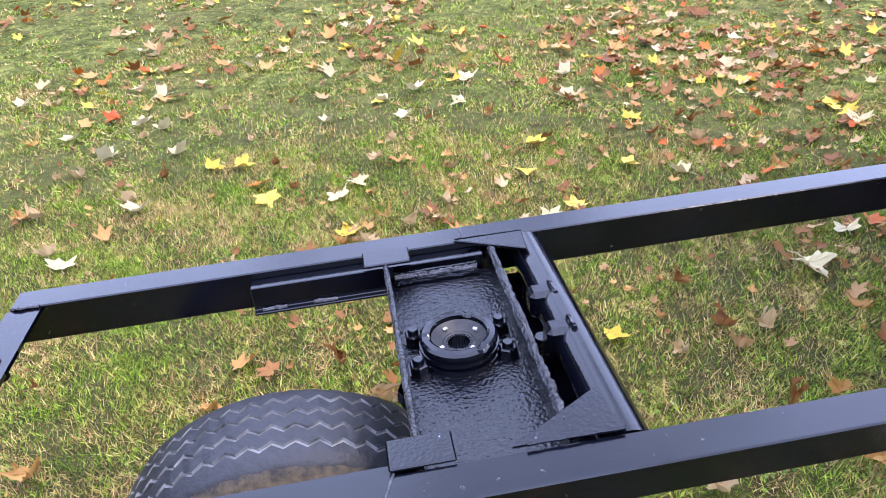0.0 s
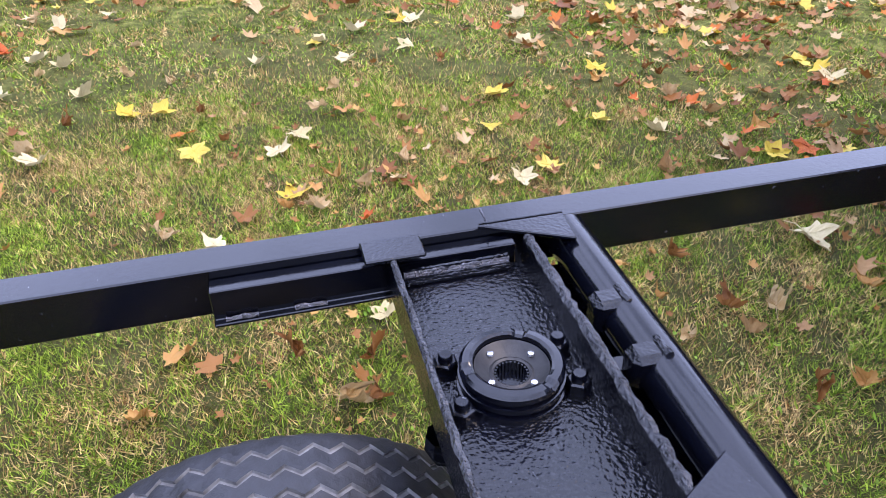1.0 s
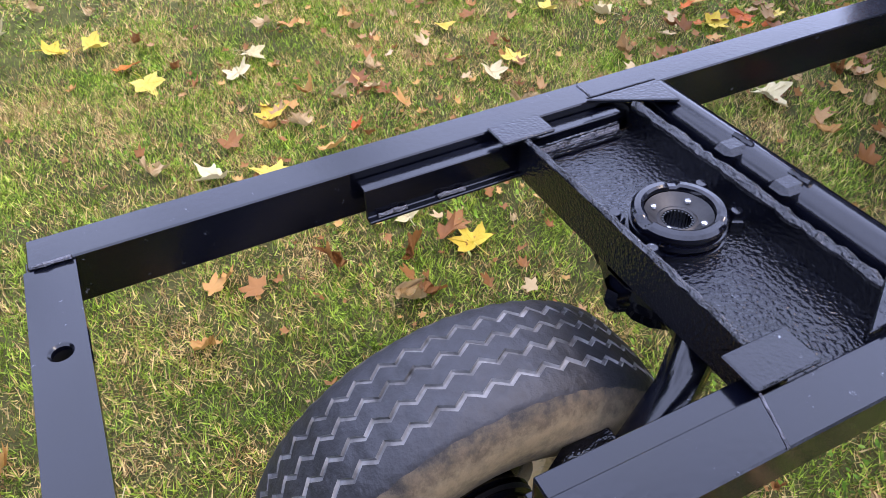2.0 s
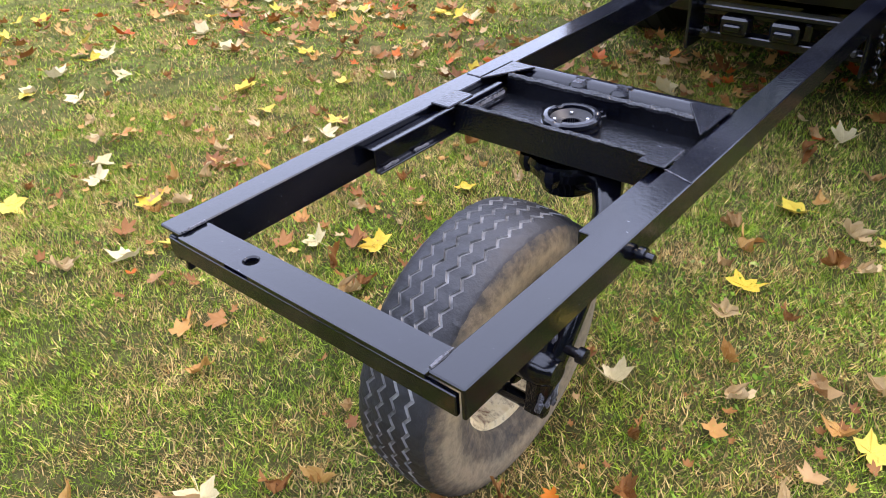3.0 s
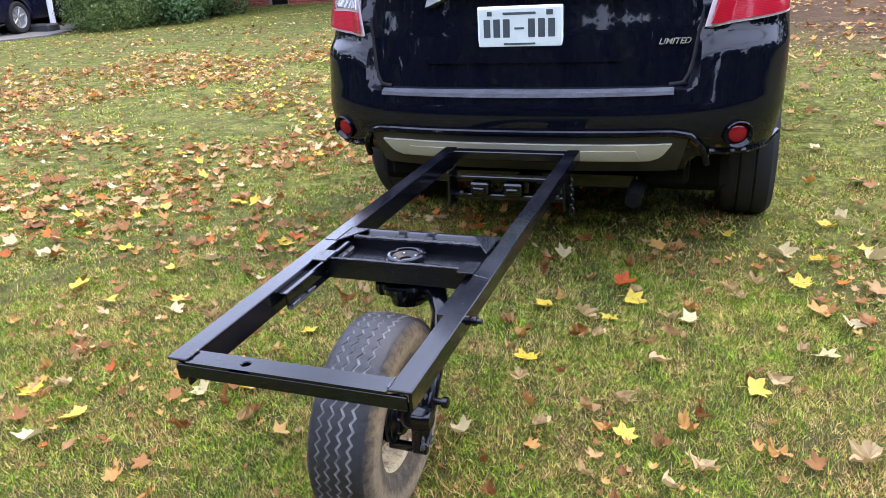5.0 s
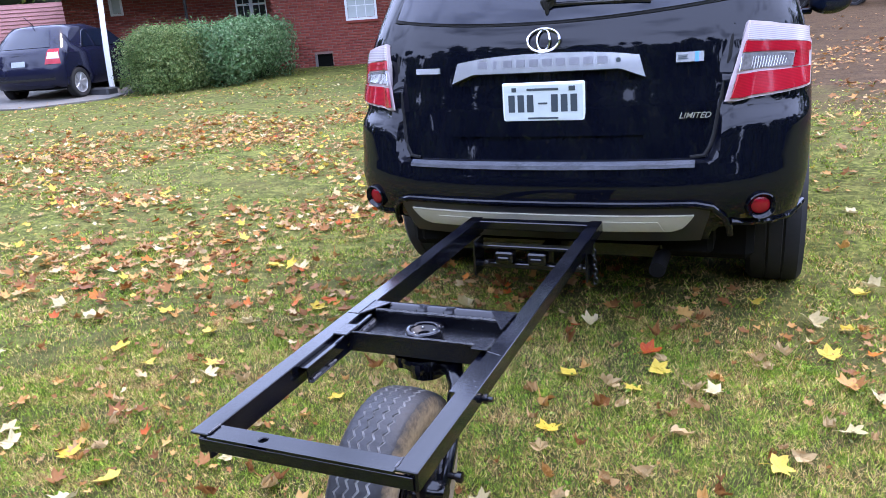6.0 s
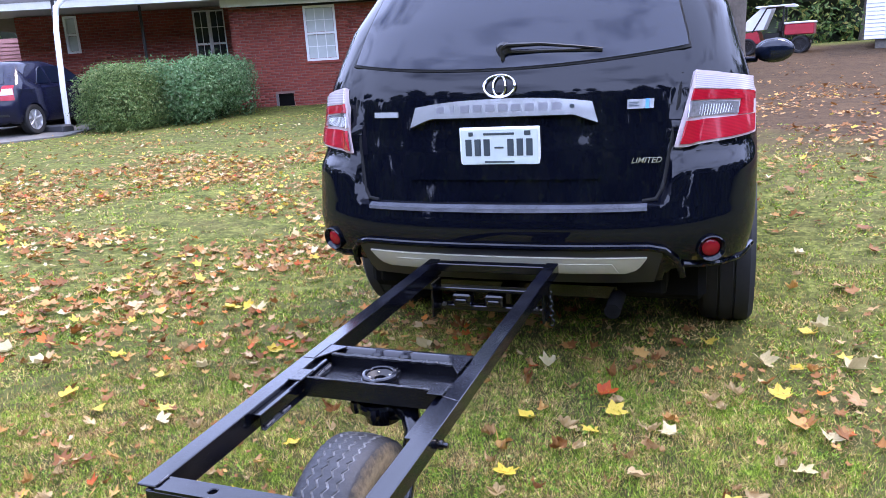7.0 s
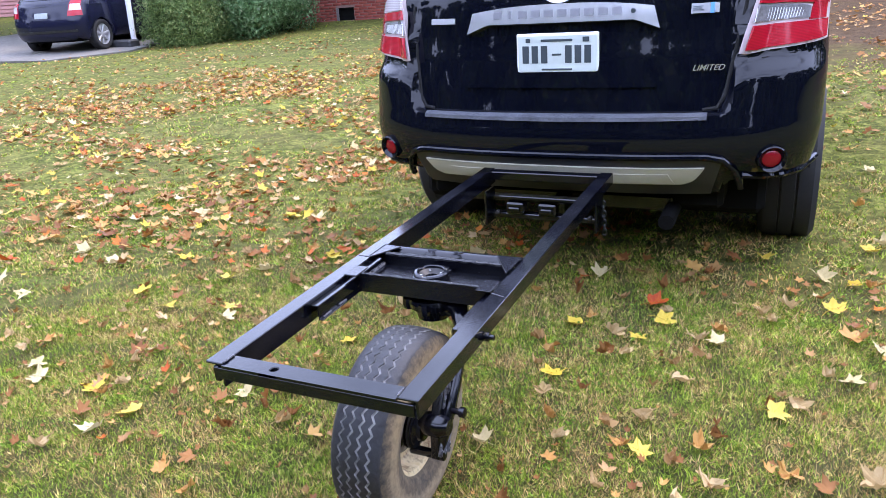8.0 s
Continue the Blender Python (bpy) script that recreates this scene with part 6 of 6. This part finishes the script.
def lumps(x0, x1, y0, y1, z0, z1, r, n, seed):
    rng = np.random.RandomState(seed)
    out = []
    for _ in range(n):
        rr = r * rng.uniform(0.7, 1.25)
        out.append((rng.uniform(x0, x1), rng.uniform(y0, y1), min(z1 - rr * 0.8, rng.uniform(z0, z1)), rr))
    return out


def shrub(label, cl, n, size, mat, seed, base):
    s = thing("shrub", pose(*base), label, "shrub", "shrubs in front of the house")
    rel = [(x - base[0], y - base[1], z - base[2], r) for x, y, z, r in cl]
    twigs = B()
    for k, (x, y, z, r) in enumerate(rel):
        q = Vector((x * 0.45, y * 0.45, 0.0))
        pipe(twigs, [q, q.lerp(Vector((x, y, z)), 0.5) + Vector((0.04, 0.02 * (k % 3), 0.05)), (x, y, z)], [0.016, 0.011, 0.004], 5)
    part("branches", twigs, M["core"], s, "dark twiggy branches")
    leafy("foliage", rel, n, size, M[mat], seed, s, "dense small leaves", 1.0, 1.0)


shrub("clipped light green shrub beside the driveway", lumps(-11.0, -9.9, 12.2, 13.9, 0.42, 1.49, 0.42, 62, 2), 80000, (0.013, 0.036), "bushA", 3, (-10.6, 13.0, 0.24))
shrub("darker green glossy shrub against the house", lumps(-10.5, -9.05, 13.5, 15.6, 0.5, 1.56, 0.45, 76, 5), 58000, (0.02, 0.05), "bushB", 6, (-9.7, 14.9, 0.3))


def tree(label, x, y, h, r0, crown, n, size, seed, mat="woods", lean=0.0):
    z = float(ground_z(x, y)) - 0.1
    t = thing("tree", pose(x, y, z), label, "tree", "trees round the lawn")
    rng = random.Random(seed)
    tr = B()
    pts = [(lean * h * s + 0.15 * math.sin(3 * s), 0.1 * math.sin(5 * s), h * s) for s in (0, 0.06, 0.2, 0.4, 0.6, 0.8)]
    pipe(tr, pts, [r0 * 1.35, r0, r0 * 0.85, r0 * 0.7, r0 * 0.45, r0 * 0.2], 12)
    for k in range(7):
        s = rng.uniform(0.25, 0.65)
        a = rng.uniform(0, 6.28)
        q = Vector((lean * h * s, 0, h * s))
        e = q + Vector((math.cos(a), math.sin(a), 0.7)) * h * rng.uniform(0.18, 0.3)
        pipe(tr, [q, q.lerp(e, 0.5) + Vector((0, 0, 0.2)), e], [r0 * 0.4, r0 * 0.22, r0 * 0.08], 7)
    part("trunk", tr, M["bark"], t, "grey-brown trunk with limbs")
    cl = []
    for _ in range(crown[3]):
        a, q = rng.uniform(0, 6.28), math.sqrt(rng.uniform(0, 1))
        cl.append((lean * h + math.cos(a) * q * crown[0], math.sin(a) * q * crown[0], rng.uniform(crown[1], crown[2]), crown[0] * rng.uniform(0.18, 0.34)))
    # dark spheres added inside the crown to block sky gaps
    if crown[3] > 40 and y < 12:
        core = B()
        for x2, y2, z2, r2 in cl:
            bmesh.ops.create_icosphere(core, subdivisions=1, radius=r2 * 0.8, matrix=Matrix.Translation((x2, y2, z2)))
        part("inside", core, M["core"], t, "dark filler blobs blocking sky gaps in the crown")
    leafy("crown", cl, n, size, M[mat], seed, t, "uneven green crown", 0.8, 1.0)


tree("big tree with dark forked trunk beside the bare earth", 2.15, 24.0, 9.0, 0.34, (4.0, 5.2, 9.5, 26), 9000, (0.08, 0.16), 41)
tree("garden tree with low green branches by the house", -4.6, 15.5, 7.0, 0.12, (2.2, 3.55, 7.0, 22), 9000, (0.05, 0.10), 42, "woods", 0.06)
# those below y 12 are unseen, added to darken reflections and block low sky
for i, (x, y, h) in enumerate(((-2, 46, 11), (4, 44, 12), (9, 40, 10), (13, 43, 13), (17, 38, 11), (22, 34, 12), (-30, 34, 12), (-37, 28, 11), (-24, 42, 12), (-14, 44, 12),
                                (-16, -14, 12), (-9, -19, 13), (-2, -22, 14), (5, -20, 12), (12, -17, 13), (19, -11, 12), (24, -2, 13), (26, 8, 12), (25, 18, 12), (-24, -8, 13), (-30, 2, 12), (-32, 12, 12),
                                (-12.5, -17.5, 13), (-6, -22, 14), (8.5, -19.5, 13), (-12, -25, 15), (-5, -28, 15), (2, -29, 16), (9, -27, 15), (16, -23, 15), (23, -15, 15), (-20, -19, 15), (29, 2, 14))):
    if y < 12:
        h *= 0.74
    tree("leafy tree at the edge of the woods", x, y, h, 0.25, (4.4, 0.6, h, 60), 8500 if y > 12 else 4000, (0.09, 0.19) if y > 12 else (0.14, 0.28), 60 + i)


def build_far():
    # pink house
    p = B()
    m = Matrix.Translation((-23.0, 20.3, 0.55)) @ Matrix.Rotation(radians(32), 4, "Z")
    box(p, -5, 5, 0, 6, 0, 2.35)
    h = thing("pink_house", m, "pink sided house with white eaves beyond the driveway", "house")
    part("wall", p, M["pinkside"], h, "pink wall")
    for k in range(18):
        b = B()
        prism(b, [(-0.03, 0.02 + 0.128 * k), (0.0, 0.12 + 0.128 * k), (0.0, 0.02 + 0.128 * k)], "x", -5, 5)
        part("siding_board", b, M["pinkside"], h)
    r = B()
    prism(r, [(-5.6, 2.15), (0, 4.3), (5.6, 2.15), (5.6, 2.0), (0, 4.1), (-5.6, 2.0)], "y", -0.5, 6.5)
    part("roof", r, M["white"], h, "white edged roof")
    # white cabin with siding
    m = Matrix.Translation((7.2, 26.2, 0.72)) @ Matrix.Rotation(radians(-16), 4, "Z")
    c = thing("cabin", m, "pale grey sided cabin on blocks at the edge of the earth", "cabin")
    b = B()
    box(b, -1.1, 4.0, 0, 5, 0.35, 3.2)
    part("wall", b, M["greyside"], c, "pale grey wall")
    for k in range(24):
        s = B()
        prism(s, [(-0.02, 0.36 + 0.118 * k), (0.0, 0.46 + 0.118 * k), (0.0, 0.36 + 0.118 * k)], "x", -1.1, -0.55)
        part("siding_board", s, M["white"], c)
    w = B()
    box(w, -0.1, 0.5, -0.04, 0.0, 1.9, 2.7, 0.01)
    win = part("window", w, M["white"], c, "small white window")
    g = B()
    box(g, -0.04, 0.19, -0.05, -0.042, 1.96, 2.64)
    box(g, 0.21, 0.44, -0.05, -0.042, 1.96, 2.64)
    part("pane", g, M["darkpane"], win, "dark pane")
    r = B()
    prism(r, [(-0.4, 3.2), (2.5, 4.2), (5.4, 3.2), (5.4, 3.1), (-0.4, 3.1)], "x", -1.4, 4.3)
    part("roof", r, M["roofing"], c)
    for x in (-0.8, 0.4, 1.8, 3.4):
        k = B()
        box(k, x, x + 0.35, 0.1, 0.5, -0.2, 0.35, 0.01)
        part("block", k, M["concrete"], c, "concrete block")
    d = B()
    box(d, 0.62, 1.2, -0.25, -0.06, 0.35, 3.0, 0.01)
    part("red_boards", d, M["orangepole"], c, "rusty red boards")
    bn = B()
    box(bn, 6.75, 7.15, 24.6, 25.0, float(ground_z(6.9, 24.8)) - 0.02, float(ground_z(6.9, 24.8)) + 0.55, 0.03)
    solid("bin", bn, M["navy"], "dark blue bin standing beside the cabin", "bin")


build_far()


def build_utv():
    x, y = 3.7, 27.6
    z = float(ground_z(x, y)) - 0.03
    u = thing("utility_vehicle", pose(x, y, z, 0, 0, -12) @ Matrix.Diagonal((0.85, 0.85, 0.85, 1)), "red and white side-by-side utility vehicle with a canopy", "vehicle")
    b = B()
    prism(b, [(-1.35, 0.42), (-1.35, 0.72), (-0.9, 0.86), (-0.55, 0.90), (-0.45, 0.5), (0.35, 0.5), (0.35, 0.42)], "y", -0.65, 0.65)
    bmesh.ops.bevel(b, geom=b.edges[:], offset=0.04, segments=2, affect="EDGES")
    part("body", b, M["utvred"], u, "red front body")
    bd = B()
    box(bd, 0.40, 1.42, -0.68, 0.68, 0.68, 1.08, 0.03)
    part("cargo_bed", bd, M["utvred"], u, "red tipping bed")
    rail = B()
    box(rail, 0.38, 1.45, -0.70, 0.70, 1.085, 1.16, 0.02)
    part("bed_rail", rail, M["white"], u, "white bed rail")
    st = B()
    box(st, -0.35, 0.25, -0.55, 0.55, 0.52, 0.80, 0.05)
    box(st, 0.16, 0.33, -0.55, 0.55, 0.80, 1.2, 0.05)
    part("seat", st, M["trim"], u, "black bench seat")
    for yy in (-0.62, 0.62):
        for path in (((-0.75, yy, 0.85), (-0.25, yy, 1.72)), ((0.34, yy, 0.6), (0.34, yy, 1.74)), ((-0.25, yy, 1.72), (0.36, yy, 1.74))):
            pp = B()
            pipe(pp, path, 0.03, 8)
            part("cage_tube", pp, M["trim"], u)
    cn = B()
    box(cn, -0.65, 0.75, -0.75, 0.75, 1.75, 1.81, 0.02)
    part("canopy", cn, M["tarp"], u, "white canopy")
    # glare on the windscreen is put into a solid white colour
    ws = B()
    prism(ws, [(-1.42, 0.90), (-0.45, 1.74), (-0.05, 1.74), (-0.35, 0.95)], "y", -0.62, 0.62)
    part("windscreen", ws, M["tarp"], u, "windscreen coloured white for its glare")
    ch = B()
    box(ch, -1.3, 1.3, -0.5, 0.5, 0.34, 0.44, 0.02)
    part("chassis", ch, M["trim"], u)
    for wx in (-0.92, 0.95):
        for s in (-1, 1):
            w = road_wheel(u, "wheel", wx, s * 0.62, 0.33, 0.33, 0.25, 1, M["trim"], 5)
            w.matrix_basis = Matrix.Translation((wx, s * 0.62, 0.31)) @ Matrix.Rotation(radians(90 * s), 4, "X") @ Matrix.Rotation(radians(180), 4, "X")


build_utv()


HATCH = Shell(
    [(0.2, 0.78), (0.4, 0.83), (0.7, 0.845), (0.9, 0.835), (1.0, 0.80), (1.2, 0.71), (1.36, 0.62), (1.44, 0.55), (1.46, 0.4)],
    [(0.2, 0.12), (0.35, 0.02), (0.55, 0.0), (0.75, 0.05), (0.95, 0.12), (1.0, 0.18), (1.2, 0.36), (1.36, 0.52), (1.44, 0.62), (1.46, 0.8)],
    [(0.2, 3.98), (0.5, 4.05), (0.75, 3.98), (0.88, 3.8), (0.92, 3.1), (1.0, 3.0), (1.2, 2.6), (1.36, 2.2), (1.46, 1.9)],
    [(0.2, 0.4), (0.9, 0.4), (1.46, 0.35)], 2.8, lambda x, z: 0.0)


def build_hatchback():
    g = float(ground_z(-12.4, 11.7)) + 0.02
    h = Matrix.Translation((-12.42, 11.0, g)) @ Matrix.Rotation(radians(9), 4, "Z")
    c = thing("hatchback", h, "dark blue hatchback parked on the driveway", "car")
    fr = [0, 0.2, 0.4, 0.55, 0.7, 0.8, 0.88, 0.94, 0.975, 0.995]
    side = [i / 24 for i in range(25)]
    low = arch_low(0.24, 0.28, (0.72, 3.22), 0.34, 0.29, 0.62)
    b = B()
    HATCH.loft(b, [0.2, 0.28, 0.36, 0.42, 0.5, 0.58, 0.66, 0.74, 0.82, 0.90], low, fr, side, 8)
    part("body", b, M["navy"], c, "dark blue body", 40)
    b = B()
    HATCH.loft(b, [0.88, 0.95, 1.02, 1.1, 1.2, 1.3, 1.38, 1.43, 1.46], lambda x, y: 0, fr, side, 8)
    part("cabin", b, M["navy"], c, "roof and pillars", 40)
    gl = B()
    HATCH.patch(gl, line(-0.60, -0.46), line(0.60, 0.46), const(1.02), const(1.34), 14, 6, 0.008, 0.012)
    part("rear_window", gl, M["carglass"], c, "dark rear window")
    pl = B()
    HATCH.patch(pl, const(-0.15), const(0.15), const(0.68), const(0.78), 4, 2, 0.01, 0.01)
    part("number_plate", pl, M["grey_plate"], c, "darker grey number plate")
    bp = B()
    HATCH.patch(bp, const(-0.70), const(0.70), const(0.40), const(0.44), 14, 1, 0.01, 0.01)
    part("bumper_strip", bp, M["trim"], c)
    for s in (-1, 1):
        l = B()
        HATCH.patch(l, line(s * 0.56, s * 0.60), line(s * 0.80, s * 0.76), const(0.70), const(0.98), 8, 4, 0.012, 0.02)
        lamp = part("tail_lamp", l, M["red"], c, "red tail lamp")
        l = B()
        HATCH.patch(l, line(s * 0.59, s * 0.61), line(s * 0.78, s * 0.76), const(0.80), const(0.92), 6, 2, 0.016, 0.01)
        part("clear_lens", l, M["clear"], lamp)
        for y in (0.72, 3.22):
            road_wheel(c, "wheel", s * 0.74, y, 0.30, 0.30, 0.19, s, M["hubcap"], 7)
        for y0, y1, k in ((0.95, 1.35, 0), (1.42, 2.35, 1)):
            sg = B()
            vs = [(s * (HATCH.W(zz) + 0.022), y, zz) for y, zz in ((y0, 1.0), (y1 + 0.12 * k, 1.0), (y1 - 0.25 * k, 1.34), (y0 + 0.28 * (1 - k), 1.34 - 0.04 * (1 - k)))]
            f = sg.faces.new([sg.verts.new(p) for p in vs])
            r = bmesh.ops.extrude_face_region(sg, geom=[f])
            bmesh.ops.translate(sg, vec=(-s * 0.02, 0, 0), verts=[v for v in r["geom"] if isinstance(v, bmesh.types.BMVert)])
            bmesh.ops.recalc_face_normals(sg, faces=sg.faces[:])
            part("side_window", sg, M["carglass"], c, "dark side window")
    ub = B()
    box(ub, -0.64, 0.64, 0.3, 3.8, 0.2, 0.42, 0.02)
    part("underbody", ub, M["matte"], c)
    an = B()
    pipe(an, [(0, 0.72, 1.45), (0, 0.5, 1.62)], 0.008, 6)
    part("aerial", an, M["trim"], c)


build_hatchback()


def far_woods():
    """A continuous belt of woods that closes the place beyond the gardens."""
    rng = np.random.RandomState(77)
    cl = []
    for a in np.arange(0, 360, 1.6):
        r = 44 + rng.uniform(-3, 5)
        for k in range(5):
            x, y = r * math.cos(radians(a)) + rng.uniform(-1.5, 1.5), r * math.sin(radians(a)) + rng.uniform(-1.5, 1.5)
            cl.append((x, y, 1.4 if k == 4 else 1.2 + rng.uniform(0.5, 8.5 + 2.5 * math.sin(a * 0.13) + 1.5 * math.sin(a * 0.31)), rng.uniform(1.6, 2.8)))
    w = thing("woods", pose(0, 0, 0), "belt of mixed green woods beyond the gardens", "woods", "", "stuff")
    # dark blobs stand for shade within the foliage and close sky gaps
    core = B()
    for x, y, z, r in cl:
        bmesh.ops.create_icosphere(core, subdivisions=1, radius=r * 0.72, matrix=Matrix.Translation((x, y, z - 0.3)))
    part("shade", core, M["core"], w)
    leafy("foliage", cl, 95000, (0.14, 0.28), M["woods"], 78, w, "mixed green leaves", 1.0, 0.5)


far_woods()
